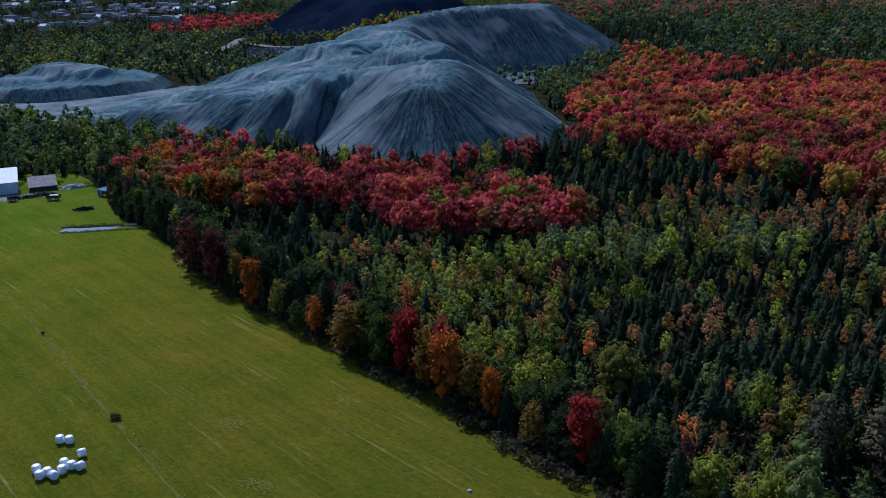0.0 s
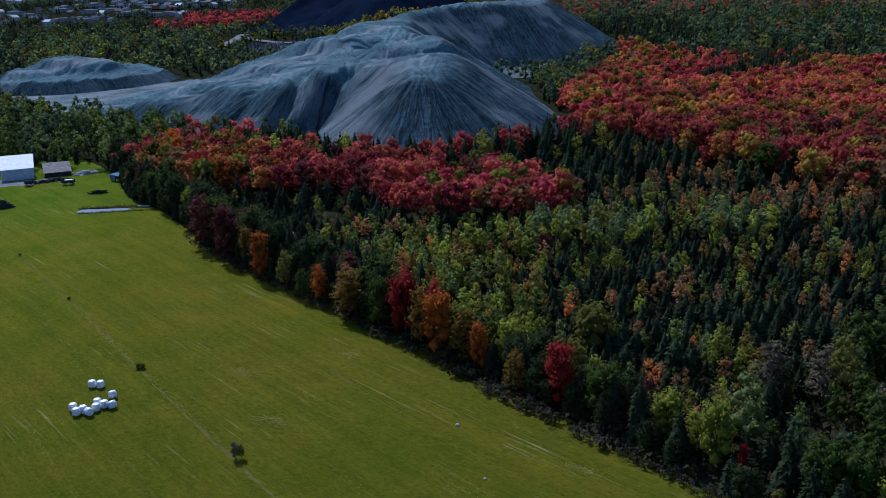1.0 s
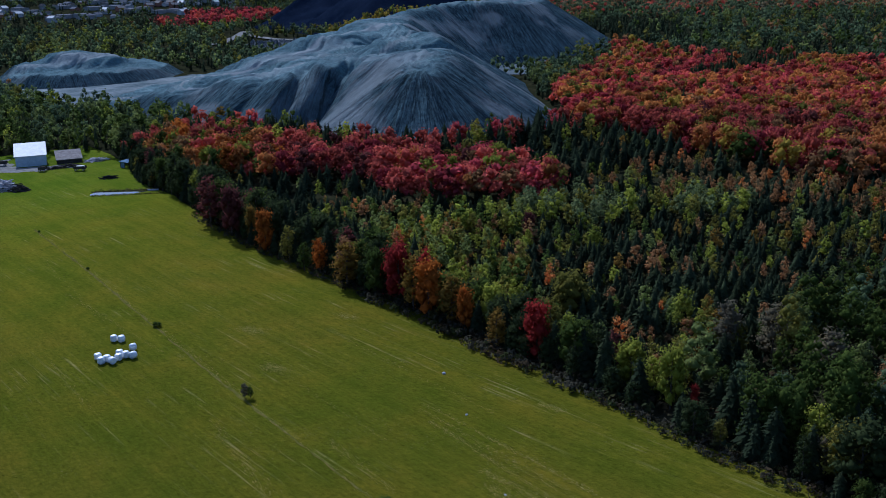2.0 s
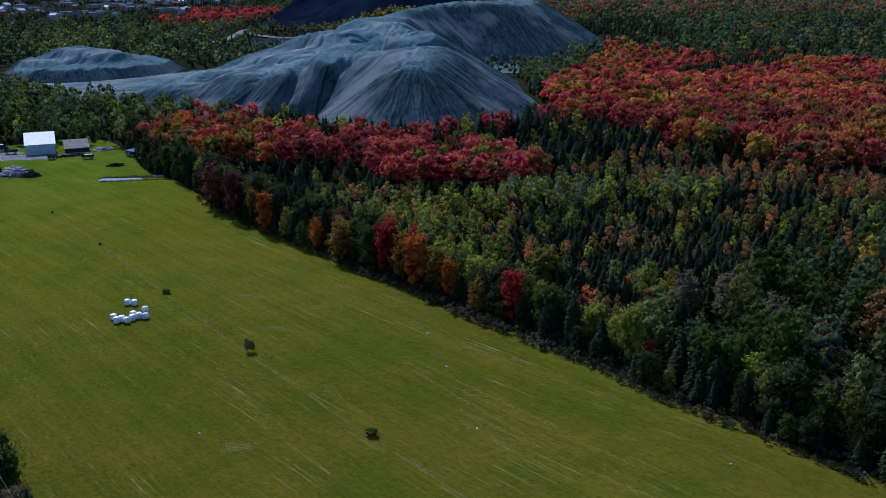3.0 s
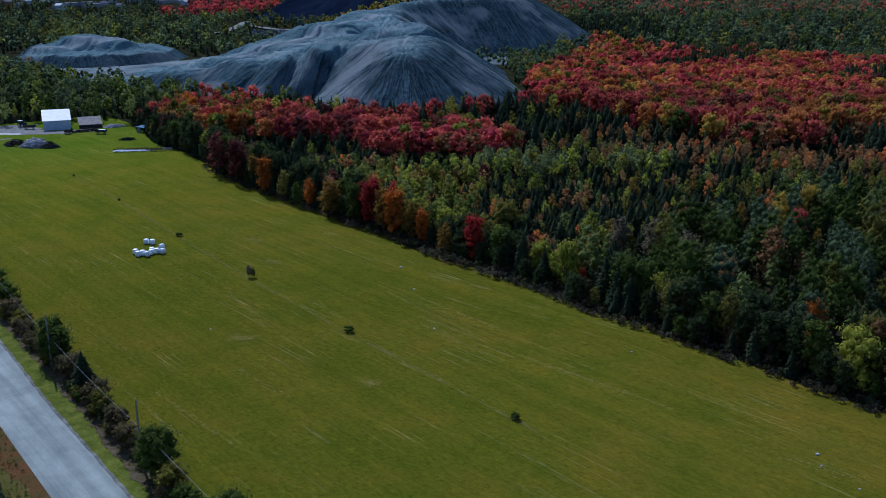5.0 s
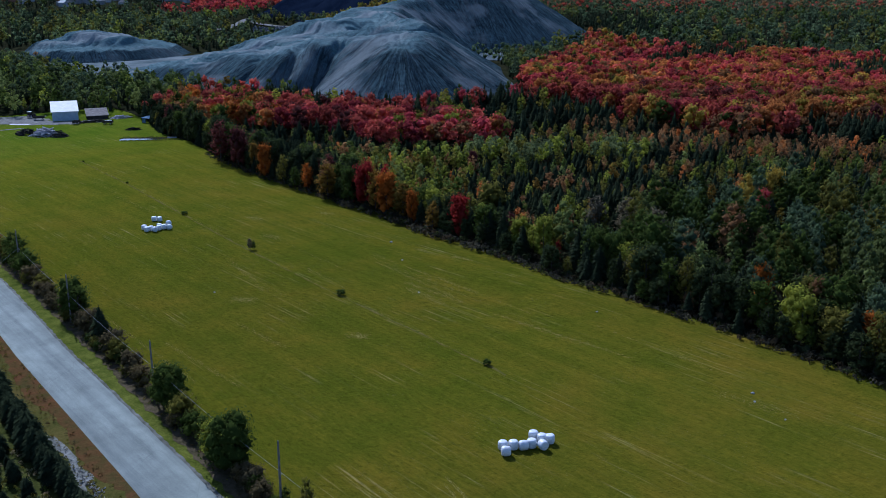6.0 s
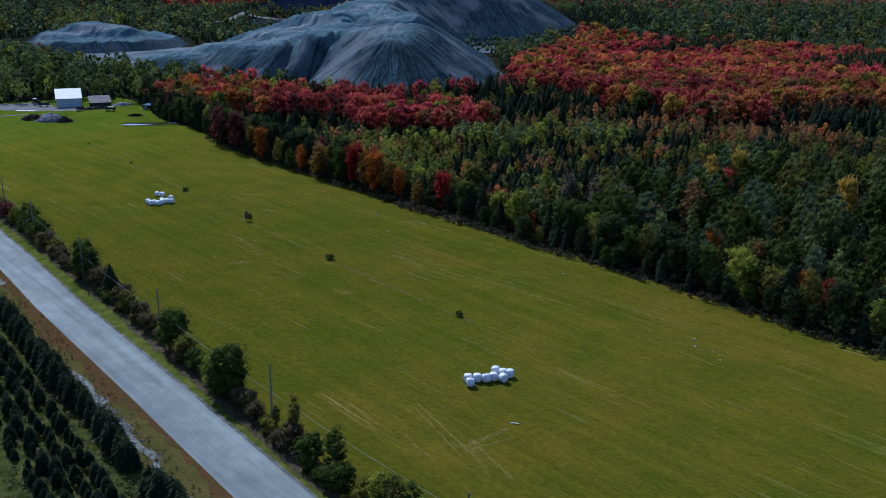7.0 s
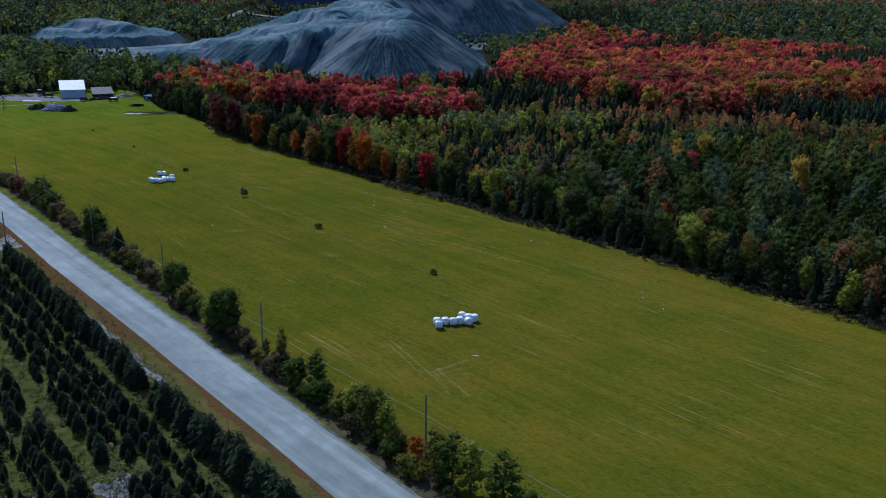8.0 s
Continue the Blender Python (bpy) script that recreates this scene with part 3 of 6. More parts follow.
def broadleaf(seed, count, size, radius=0.26, low=0.2, lobes=8, quad=True, heart=0.72, upright=False):
    """Crown of a broadleaved tree of height 1: leaf sprays on the outsides of several uneven lobes with dense hearts."""
    rng = np.random.default_rng(seed)
    z = low + 0.1 + (0.78 - low) * (np.arange(lobes) + rng.uniform(0, 1, lobes)) / lobes
    z[0] = 0.86
    wide = radius * np.sqrt(np.clip(1 - ((z - 0.45) / 0.58) ** 2, 0.08, 1))
    if upright:
        z[0] = 0.9
        wide = radius * np.sqrt(np.clip(1 - ((z - 0.42) / 0.6) ** 2, 0.06, 1))
    ang = np.arange(lobes) * 2.4 + rng.uniform(0, 1, lobes)
    c = np.stack([np.cos(ang) * wide * 0.62, np.sin(ang) * wide * 0.62, z], 1)
    c[0, :2] *= 0.3
    r = radius * rng.uniform(0.45, 0.7, lobes)
    r[0] = 0.13 if radius < 0.2 else min(radius * 0.5, 0.16)
    if upright:
        r = wide * rng.uniform(0.5, 0.75, lobes)
        r[0] = 0.08
    r = np.minimum(r, np.maximum(z - 0.02, 0.05))
    which = rng.choice(lobes, count, p=r ** 2 / (r ** 2).sum())
    d = rng.normal(size=(count, 3))
    d /= np.linalg.norm(d, axis=1, keepdims=True)
    d[:, 2] = np.where(d[:, 2] < -0.5, -d[:, 2] * 0.6, d[:, 2])
    p = c[which] + d * (r[which] * rng.uniform(0.62, 1.3, count))[:, None] * np.array([1, 1, 1.5 if upright else 1])
    p[:, 2] = np.clip(p[:, 2], 0.02, 1.02)
    v, f = cards(rng, p, d + rng.normal(size=(count, 3)) * 0.38, size, quad)
    if heart:
        hv = (OCTA[0][None] * (r * heart)[:, None, None] * rng.uniform(0.8, 1.2, (lobes, 6, 1)) + c[:, None]).reshape(-1, 3)
        hf = (OCTA[1][None] + (np.arange(lobes) * 6)[:, None, None]).reshape(-1, 3) + len(v)
        if quad:
            hf = np.concatenate([hf, hf[:, 2:]], 1)[:, :3]
            return np.concatenate([v, hv]), [f, hf]
        f = np.concatenate([f, hf])
        v = np.concatenate([v, hv])
    return v, f


def conifer(seed, count, radius=0.19, low=0.03, whorls=11, spray=0.5, core=6, egg=0.65, tuck=0.08, levels=(0.03, 0.25, 0.55)):
    """Crown of a spruce or fir of height 1: drooping sprays in rough whorls round a dense core, and a thin leader."""
    rng = np.random.default_rng(seed)

    def reach(z):
        return radius * np.clip(1 - z, 0.01, 1) ** egg * np.clip((z + tuck) / (2.5 * tuck), 0.4, 1)
    z = low + (0.97 - low) * (1 - rng.uniform(0, 1, count) ** 0.6)
    z = np.round(z * whorls) / whorls * 0.25 + z * 0.75
    a = rng.uniform(0, 2 * math.pi, count)
    lop = 1 + 0.16 * np.sin(a * 2 + seed) * np.sin(z * 7 + seed)
    r = reach(z) * rng.uniform(0.72, 1.1, count) * lop + 0.006
    out = np.stack([np.cos(a), np.sin(a), 0 * a], 1)
    side = np.stack([-np.sin(a), np.cos(a), 0 * a], 1)
    up = np.array([[0, 0, 1.0]])
    long = (r * spray + 0.02)[:, None]
    w = long * rng.uniform(0.4, 0.7, (count, 1))
    tip = out * r[:, None] + up * np.maximum(z - r * 0.3, 0.01)[:, None]
    root = tip - out * long + up * long * rng.uniform(0.35, 0.8, (count, 1))
    v = np.stack([root + side * w, root - side * w, tip + side * w * rng.uniform(-0.4, 0.4, (count, 1))], 1).reshape(-1, 3)
    f = np.arange(3 * count).reshape(-1, 3)
    ring = np.array([(math.cos(2 * math.pi * k / core) * reach(q) * 0.56, math.sin(2 * math.pi * k / core) * reach(q) * 0.56, q) for q in levels for k in range(core)] + [(0, 0, 0.93)])
    fc = []
    for i in range(len(levels) - 1):
        for k in range(core):
            p, q = i * core + k, i * core + (k + 1) % core
            fc += [(p, q, q + core), (p, q + core, p + core)]
    fc += [((len(levels) - 1) * core + k, (len(levels) - 1) * core + (k + 1) % core, len(levels) * core) for k in range(core)]
    fc = np.array(fc)
    lead = np.array([(0.009, 0, 0.88), (-0.006, 0.008, 0.88), (0, 0, 1.0), (-0.006, -0.008, 0.88), (0.009, 0, 0.88), (0, 0, 1.0)])
    n = len(v)
    return np.concatenate([v, ring, lead]), np.concatenate([f, fc + n, np.arange(6).reshape(2, 3) + n + len(ring)])


def stamp(protos, x, y, z, height, tint, seed, widen=None):
    """Joins many trees: each takes one of the prototypes, turned, sized and tinted."""
    rng = np.random.default_rng(seed)
    which = rng.integers(0, len(protos), len(x))
    turn = rng.uniform(0, 2 * math.pi, len(x))
    wide = rng.uniform(0.8, 1.25, len(x)) if widen is None else widen
    vs, fs, ts, base = [], [], [], 0
    for k, (pv, pf) in enumerate(protos):
        m = which == k
        if not m.any():
            continue
        c, s, h = np.cos(turn[m])[:, None], np.sin(turn[m])[:, None], height[m][:, None]
        w = (wide[m] * height[m])[:, None]
        vx = (pv[None, :, 0] * c - pv[None, :, 1] * s) * w + x[m][:, None]
        vy = (pv[None, :, 0] * s + pv[None, :, 1] * c) * w + y[m][:, None]
        vz = pv[None, :, 2] * h + z[m][:, None]
        vs.append(np.stack([vx, vy, vz], -1).reshape(-1, 3))
        fs.append((pf[None] + (base + np.arange(m.sum()) * len(pv))[:, None, None]).reshape(-1, pf.shape[1]))
        ts.append(np.repeat(tint[m], len(pv), 0))
        base += m.sum() * len(pv)
    return np.concatenate(vs), np.concatenate(fs), np.concatenate(ts)


RED_BAND = [(100, 296), (133, 332), (156, 308), (170, 247), (163, 203), (174, 186), (167, 143), (155, 134), (128, 168), (130, 192), (116, 224), (102, 254)]
RED_MASS = [(282, 262), (340, 296), (402, 334), (468, 372), (555, 450), (540, 415), (497, 335), (530, 292), (520, 224), (530, 180), (570, 120), (420, 62), (300, 66), (246, 72), (219, 84), (220, 102), (226, 126), (234, 154), (248, 183), (248, 207), (240, 218)]
BROWN_PATCH = [(196, 150), (210, 150), (222, 120), (236, 96), (228, 78), (240, 50), (217, 36), (198, 63), (186, 100), (184, 128)]
BIRCH_GROVE = [(138, 136), (150, 142), (163, 134), (160, 112), (146, 108), (138, 118)]
LIME_GROVE = [(164, 112), (178, 106), (182, 92), (172, 90), (162, 100)]
BIRCH_PATCH = [(97, 166), (116, 158), (134, 146), (146, 129), (140, 106), (123, 98), (97, 88), (84, 96), (84, 134)]
LEFT_MIX = [(95, 300), (60, 330), (40, 460), (170, 460), (180, 380), (140, 330)]
FAR_RED = [(415, 1016), (436, 950), (484, 950), (562, 975), (620, 1062), (570, 1112), (522, 1129), (449, 1070)]


def pick_kind(x, y, rng):
    """0 maple, 1 spruce, 2 birch or poplar; and each tree's tint and height."""
    n = len(x)
    kind = np.ones(n, int)
    tint = np.array(SPRUCE)[None] * rng.uniform(0.7, 1.45, (n, 1)) * np.ones((n, 3))
    height = rng.uniform(3.2, 6.6, n) * (0.8 + 0.5 * fractal(x, y, 0.02, 2, 63))
    u, u2 = rng.uniform(size=n), rng.uniform(size=n)
    height = height * np.where((0.64 * x + 0.77 * y > 215) | ((x < 100) & (y > 124)), 1.4, 1.0)
    patch = fractal(x, y, 0.03, 3, 61)
    s = 0.64 * x + 0.77 * y
    lat = (0.77 * x - 0.64 * y) / np.maximum(s, 1)

    def put(mask, k, colours, chances, h0, h1):
        pick = rng.choice(len(colours), n, p=np.array(chances) / sum(chances))
        cols = np.array(colours)[pick] * rng.uniform(0.75, 1.25, (n, 1))
        tint[mask] = cols[mask]
        kind[mask] = k
        height[mask] = rng.uniform(h0, h1, n)[mask]
    # scattered colour among the spruces
    clump = fractal(x, y, 0.075, 2, 64)
    sombre = ((x > 1.09 * y) & (y > 42)) | ((x < 100) & (y > 124) & (y < 215))
    put((u < np.where(sombre, 0.17 + 0.5 * np.clip((clump - 0.5) * 5, 0, 0.6), np.where(s < 190, 0.27, 0.12) + 0.7 * np.clip((clump - 0.48) * 5, 0, 0.7))) & (s < 420), 2, [LIME, OLIVE, GREEN, BROWN, GOLD, ORANGE, ASPEN], [2.4, 4, 3, 2.6, 1.2, 0.35, 1.5], 4, 7)
    m = (x < 122) & (y > 44) & (y < 100) & ~sombre
    put(m & (u < 0.36 + 0.8 * np.clip((clump - 0.42) * 5, 0, 0.6)), 2, [LIME, OLIVE, GREEN, BROWN, GOLD, ORANGE, ASPEN], [5.5, 4, 2, 2.4, 1.6, 0.9, 2], 4, 7)
    m = inside(x, y, BIRCH_PATCH) & ~sombre
    put(m & (u < 0.8), 2, [GREEN, LIME, OLIVE, BROWN, ASPEN, GOLD, ORANGE], [3, 5, 3.5, 1.6, 3.5, 1, 0.4], 5, 8)
    near = (y < 44) & (x < 165)
    put(near & (u < 0.62), 2, [GREEN, ASPEN, HAZY_POPLAR, OLIVE, YELLOW, BROWN], [6, 2, 4, 1.5, 0.12, 0.3], 6, 13)
    m = inside(x, y, BIRCH_GROVE) | inside(x, y, LIME_GROVE)
    put(m & (u < 0.9), 2, [PALE, LIME, OLIVE], [5, 1.5, 1], 6.5, 9)
    m = inside(x, y, BROWN_PATCH)
    put(m & (u < 0.62), 2, [BROWN, DRAB, OLIVE, ORANGE], [5, 1.5, 1, 0.8], 4.5, 7)
    m = inside(x, y, RED_BAND)
    put(m & (u < 0.84), 0, [RED, CRIMSON, ORANGE, LIME, OLIVE, MAROON, BROWN], [6.5, 3.8, 1.4, 0.5, 0.5, 0.6, 0.5], 7.5, 12.0)
    put(m & (u < 0.84) & (x < 132) & (y > 222), 0, [RED, ORANGE, TANGERINE, LIME, GREEN, BROWN], [3, 3.5, 1.5, 1, 2, 1.5], 7.0, 12.0)
    tint[m] *= np.where(fractal(x, y, 0.09, 2, 72) > 0.56, 0.75, 1.08)[m][:, None]
    # tall trees along the foot of the great mound
    foot = (main_heap(x, y) > -17) & (s < 350) & (x + 0.2 * y < 330)
    put(foot & (u2 < 0.62), 1, [SPRUCE], [1], 9, 12.5)
    put(foot & (u2 > 0.86), 2, [LIME, GOLD, GREEN, OLIVE], [3, 3, 2, 2], 9, 12.5)
    put(foot & (u2 > 0.62) & (u2 < 0.78), 0, [RED, CRIMSON], [2, 1], 9, 12)
    m = inside(x, y, RED_MASS)
    put(m & (u < 0.95), 0, [RED, CRIMSON, ORANGE, BROWN, YELLOW, OLIVE, GREEN], [7, 2.4, 4, 1.6, 0.4, 0.8, 0.4], 9, 13)
    put(m & (patch > 0.57) & (u < 0.8), 0, [ORANGE, YELLOW, OLIVE, RED], [4, 1, 1.5, 1.5], 9, 13)
    put(m & (fractal(x, y, 0.045, 2, 68) > 0.6) & (u < 0.85), 0, [CRIMSON, RED, MAROON], [3, 2, 1.5], 9, 13)
    put(m & (fractal(x, y, 0.05, 3, 69) > 0.62) & (u2 < 0.75), 1, [SPRUCE], [1], 7, 11)
    # gold and orange along the near side, dark firs in hollows and on the near fringe
    put(m & (np.hypot((x - 325) / 75, (y - 92) / 26) < 1) & (u < 0.75), 0, [ORANGE, YELLOW, OLIVE, RED], [5, 1.5, 1.2, 1.5], 9, 13)
    put(m & (y > 340) & (u < 0.8), 0, [ORANGE, YELLOW, BROWN, RED], [4, 1.5, 1.5, 1.5], 9, 13)
    put(m & ((np.hypot((x - 470) / 62, (y - 148) / 26) < 1) | (np.hypot((x - 450) / 52, (y - 262) / 13) < 1)) & (u2 < 0.9), 1, [SPRUCE], [1], 12, 16)
    put((np.hypot((x - 256) / 16, (y - 60) / 34) < 1) & (u2 < 0.75), 1, [SPRUCE], [1], 8, 12)
    tint[m] *= np.where(fractal(x, y, 0.06, 2, 66) > 0.55, 0.66, 0.9)[m][:, None]
    m = inside(x, y, LEFT_MIX)
    put(m & (u < 0.6), 2, [GREEN, ASPEN, HAZY_POPLAR, DEEP, LIME], [5, 4, 3, 2, 1], 8, 12.5)
    tint[m] *= 1.05
    far = (s > 430) & ~inside(x, y, RED_MASS)
    put(far & (u < 0.62), 2, [HAZY_POPLAR, OLIVE, ASPEN, GREEN, BROWN], [7, 1.5, 2, 2, 0.3], 9, 14)
    put(far & (lat < -0.08) & (s < 1050) & (u < 0.75) & (patch > 0.4), 2, [ASPEN, HAZY_POPLAR, LIME, OLIVE], [3, 6, 0.5, 1.2], 9, 14)
    put(far & (s > 1000) & (lat > 0.1) & (u < 0.8), 0, [GREY, BROWN, RED, HAZY_POPLAR], [1.5, 2, 1.5, 7], 9, 14)
    dark = (s > 560) & (patch < 0.45) & ~inside(x, y, RED_MASS)
    put(dark & (u2 < 0.85), 1, [SPRUCE], [1], 8, 13)
    # the dark hill and the dark wood beyond the tall heap
    put((lat > 0.1) & (lat < 0.28) & (s > 690) & (s < 900) & (u2 < 0.93), 1, [SPRUCE], [1], 9, 14)
    put((lat < -0.17) & (s > 980) & (u2 < 0.6), 1, [SPRUCE], [1], 7, 11)
    m = inside(x, y, FAR_RED)
    put(m & (u < 0.8), 0, [MAROON, CRIMSON, RED], [3, 2, 2], 9, 13)
    put((np.hypot((x - 490) / 80, (y - 620) / 60) < 1.1) & (u < 0.9), 2, [LIME, YELLOW, OLIVE], [3, 1.5, 2], 8, 12)
    tint[(kind == 2) & (s < 215) & (y < 50)] *= 0.96
    tint[(kind == 2) & (s < 215) & (y >= 50)] *= 1.22
    # openings in the wood carry saplings
    height *= np.where((s < 325) & ((vnoise(x, y, 0.22, 67) < 0.26) | (rng.uniform(size=n) < 0.1)) & ~inside(x, y, RED_BAND), 0.55, 1.0)
    return kind, tint, height


def scatter(x0, x1, y0, y1, step, seed):
    rng = np.random.default_rng(seed)
    gx, gy = np.meshgrid(np.arange(x0, x1, step), np.arange(y0, y1, step))
    gx = gx + (np.arange(gx.shape[0]) % 2)[:, None] * step / 2
    x, y = gx.ravel() + rng.uniform(-0.42, 0.42, gx.size) * step, gy.ravel() + rng.uniform(-0.42, 0.42, gx.size) * step
    # the wedge of country that the flight looks over, with a margin
    ok = (y > -118 + 0.45 * (x + 63) - 25) & (x > -75 + 0.25 * (y + 106) - 25)
    return x[ok], y[ok], rng


def wooded(x, y):
    """Where trees stand."""
    ok = np.where(y < 330, x > edge_x(y) + 2.5, x > 84)| (y > 344)
    yard = inside(x, y, [(10, 200), (80, 200), (88, 230), (90, 262), (96, 275), (104, 316), (98, 327), (86, 334), (80, 343), (10, 352)])
    ok &= ~yard & (x > road_x(np.minimum(y, 300)) + 30)
    ok &= (main_heap(x, y) < -1.5) & (small_heap(x, y) < -1.5) & (dark_heap(x, y) < -1.0)
    ok &= ~((y > 330) & (y > 200) & inside(x, y, TAIL_FLAT))
    ok &= (near_line(x, y, TRACK) > 10) & (near_line(x, y, TRACK_LOW) > 9)
    ok &= ~inside(x, y, VALLEY) & ~inside(x, y, PIT) & (np.hypot(x - 101, y - 287) > 6)
    s = 0.64 * x + 0.77 * y
    ok &= ~((0.77 * x - 0.64 * y < -0.27 * s) & (s > 1040) & (fractal(x, y, 0.02, 2, 71) > 0.43))
    return ok


TAIL_FLAT = [(120, 560), (127, 495), (131, 440), (146, 415), (156, 392), (178, 388), (290, 510), (275, 560), (250, 640), (150, 700), (118, 660)]
VALLEY = [(382, 394), (398, 438), (437, 450), (470, 438), (464, 416), (432, 396), (405, 384)]
PIT = [(388, 738), (425, 745), (428, 700), (412, 640), (406, 623), (361, 600), (345, 625), (370, 680)]
TRACK = [(357, 758), (384, 768), (424, 815), (453, 855), (462, 863)]
TRACK_LOW = [(453, 850), (432, 794), (427, 747), (432, 706), (419, 642)]

BROAD_NEAR = [broadleaf(105 + k, 185, 0.038, 0.28, 0.2, lobes=9, quad=False) for k in range(5)]
BROAD_MID = [broadleaf(110 + k, 52, 0.062, 0.29, 0.2, lobes=4, quad=False) for k in range(5)]
BROAD_FAR = [broadleaf(120 + k, 22, 0.11, 0.34, 0.0, lobes=4, quad=False) for k in range(4)]
SLIM_TALL = [broadleaf(325 + k, 420, 0.018, 0.19, 0.12, lobes=13, quad=False, upright=True) for k in range(5)]
SLIM_NEAR = [broadleaf(125 + k, 185, 0.027, 0.18, 0.12, lobes=9, quad=False, upright=True) for k in range(6)]
SLIM_MID = [broadleaf(130 + k, 110, 0.042, 0.175, 0.18, lobes=7, quad=False, upright=True) for k in range(5)]
SLIM_LOW = [broadleaf(135 + k, 64, 0.055, 0.2, 0.15, lobes=5, quad=False, upright=True) for k in range(5)]
SLIM_FAR = [broadleaf(140 + k, 20, 0.1, 0.26, 0.0, lobes=4, quad=False, heart=0.8, upright=True) for k in range(4)]
CON_NEAR = [conifer(150 + k, 150, 0.31 + 0.04 * (k % 3), low=0.14, whorls=13, spray=0.34, egg=0.8, core=5) for k in range(6)]
CON_MID = [conifer(155 + k, 90, 0.32 + 0.04 * (k % 3), low=0.18, spray=0.42, egg=0.8, core=5, levels=(0.05, 0.4)) for k in range(6)]
CON_LOW = [conifer(158 + k, 38, 0.27, low=0.2, spray=0.52, core=5, levels=(0.05, 0.4)) for k in range(4)]
CON_FAR = [conifer(160 + k, 16, 0.26, spray=0.7, core=5, levels=(0.03,)) for k in range(4)]


def woods(x, y, rng, protos, seed, what):
    ok = wooded(x, y)
    x, y = x[ok], y[ok]
    kind, tint, height = pick_kind(x, y, rng)
    z = land(x, y) - 0.2
    for k, (name, label, mat) in enumerate((("maple_wood", "dense autumn maple wood in red, crimson and orange", LEAF), ("spruce_wood", "dense dark green spruce wood", NEEDLE), ("birch_wood", "green and yellowing birch and poplar wood", LEAF))):
        m = kind == k
        if m.any():
            v, f, t = stamp(protos[k], x[m], y[m], z[m], height[m], tint[m], seed + k)
            tagged(new(name, mesh_np(name, v, f, mat, t)), label + what, "woodland", kind="stuff")


_x, _y, _r = scatter(60, 340, -130, 345, 2.7, 201)
_s = 0.64 * _x + 0.77 * _y
_in = (_x > edge_x(_y) + 10.3) & ((_y > 44) | (_x > 165) | (_r.uniform(size=len(_x)) < 0.52))
_tall = (_y < 44) & (_x < 165)
_m = (_s < 215) & _in & _tall
woods(_x[_m], _y[_m], _r, (BROAD_NEAR, CON_NEAR, SLIM_TALL), 303, " behind the hayfield")
_m = (_s < 135) & _in & ~_tall
woods(_x[_m], _y[_m], _r, (BROAD_NEAR, CON_NEAR, SLIM_NEAR), 301, " behind the hayfield")
_m = (_s >= 135) & (_s < 215) & _in & ~_tall
woods(_x[_m], _y[_m], _r, (BROAD_MID, CON_MID, SLIM_MID), 306, " behind the hayfield")
# low plants added in dark tints to paint the shade between trees
_x, _y, _r = scatter(60, 220, -130, 260, 2.7, 204)
_m = (0.64 * _x + 0.77 * _y < 200) & (_x > edge_x(_y) + 3)
_x, _y = _x[_m], _y[_m]
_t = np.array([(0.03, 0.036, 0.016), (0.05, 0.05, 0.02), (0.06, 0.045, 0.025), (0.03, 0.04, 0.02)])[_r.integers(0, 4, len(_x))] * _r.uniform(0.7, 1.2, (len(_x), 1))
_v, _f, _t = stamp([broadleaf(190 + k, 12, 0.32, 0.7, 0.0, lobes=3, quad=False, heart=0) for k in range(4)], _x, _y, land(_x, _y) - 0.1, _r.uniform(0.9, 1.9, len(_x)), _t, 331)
tagged(new("undergrowth", mesh_np("undergrowth", _v, _f, NEEDLE, _t)), "low undergrowth added between the trees, its dark colour standing for shade", "undergrowth", kind="stuff")
_x, _y, _r = scatter(40, 760, -130, 700, 4.5, 202)
_s = 0.64 * _x + 0.77 * _y
_m = (_s >= 215) & (_s < 325)
woods(_x[_m], _y[_m], _r, (BROAD_NEAR, CON_MID, SLIM_MID), 311, " before the tailings heaps")
_m = (_s >= 325) & (_s < 520)
woods(_x[_m], _y[_m], _r, (BROAD_MID, CON_LOW, SLIM_LOW), 315, " round the tailings heaps")
_x, _y, _r = scatter(40, 2300, 0, 2600, 9.2, 203)
_s = 0.64 * _x + 0.77 * _y
_m = (_s >= 520) & (_s < 1900)
woods(_x[_m], _y[_m], _r, (BROAD_FAR, CON_FAR, SLIM_FAR), 321, " in the distance")

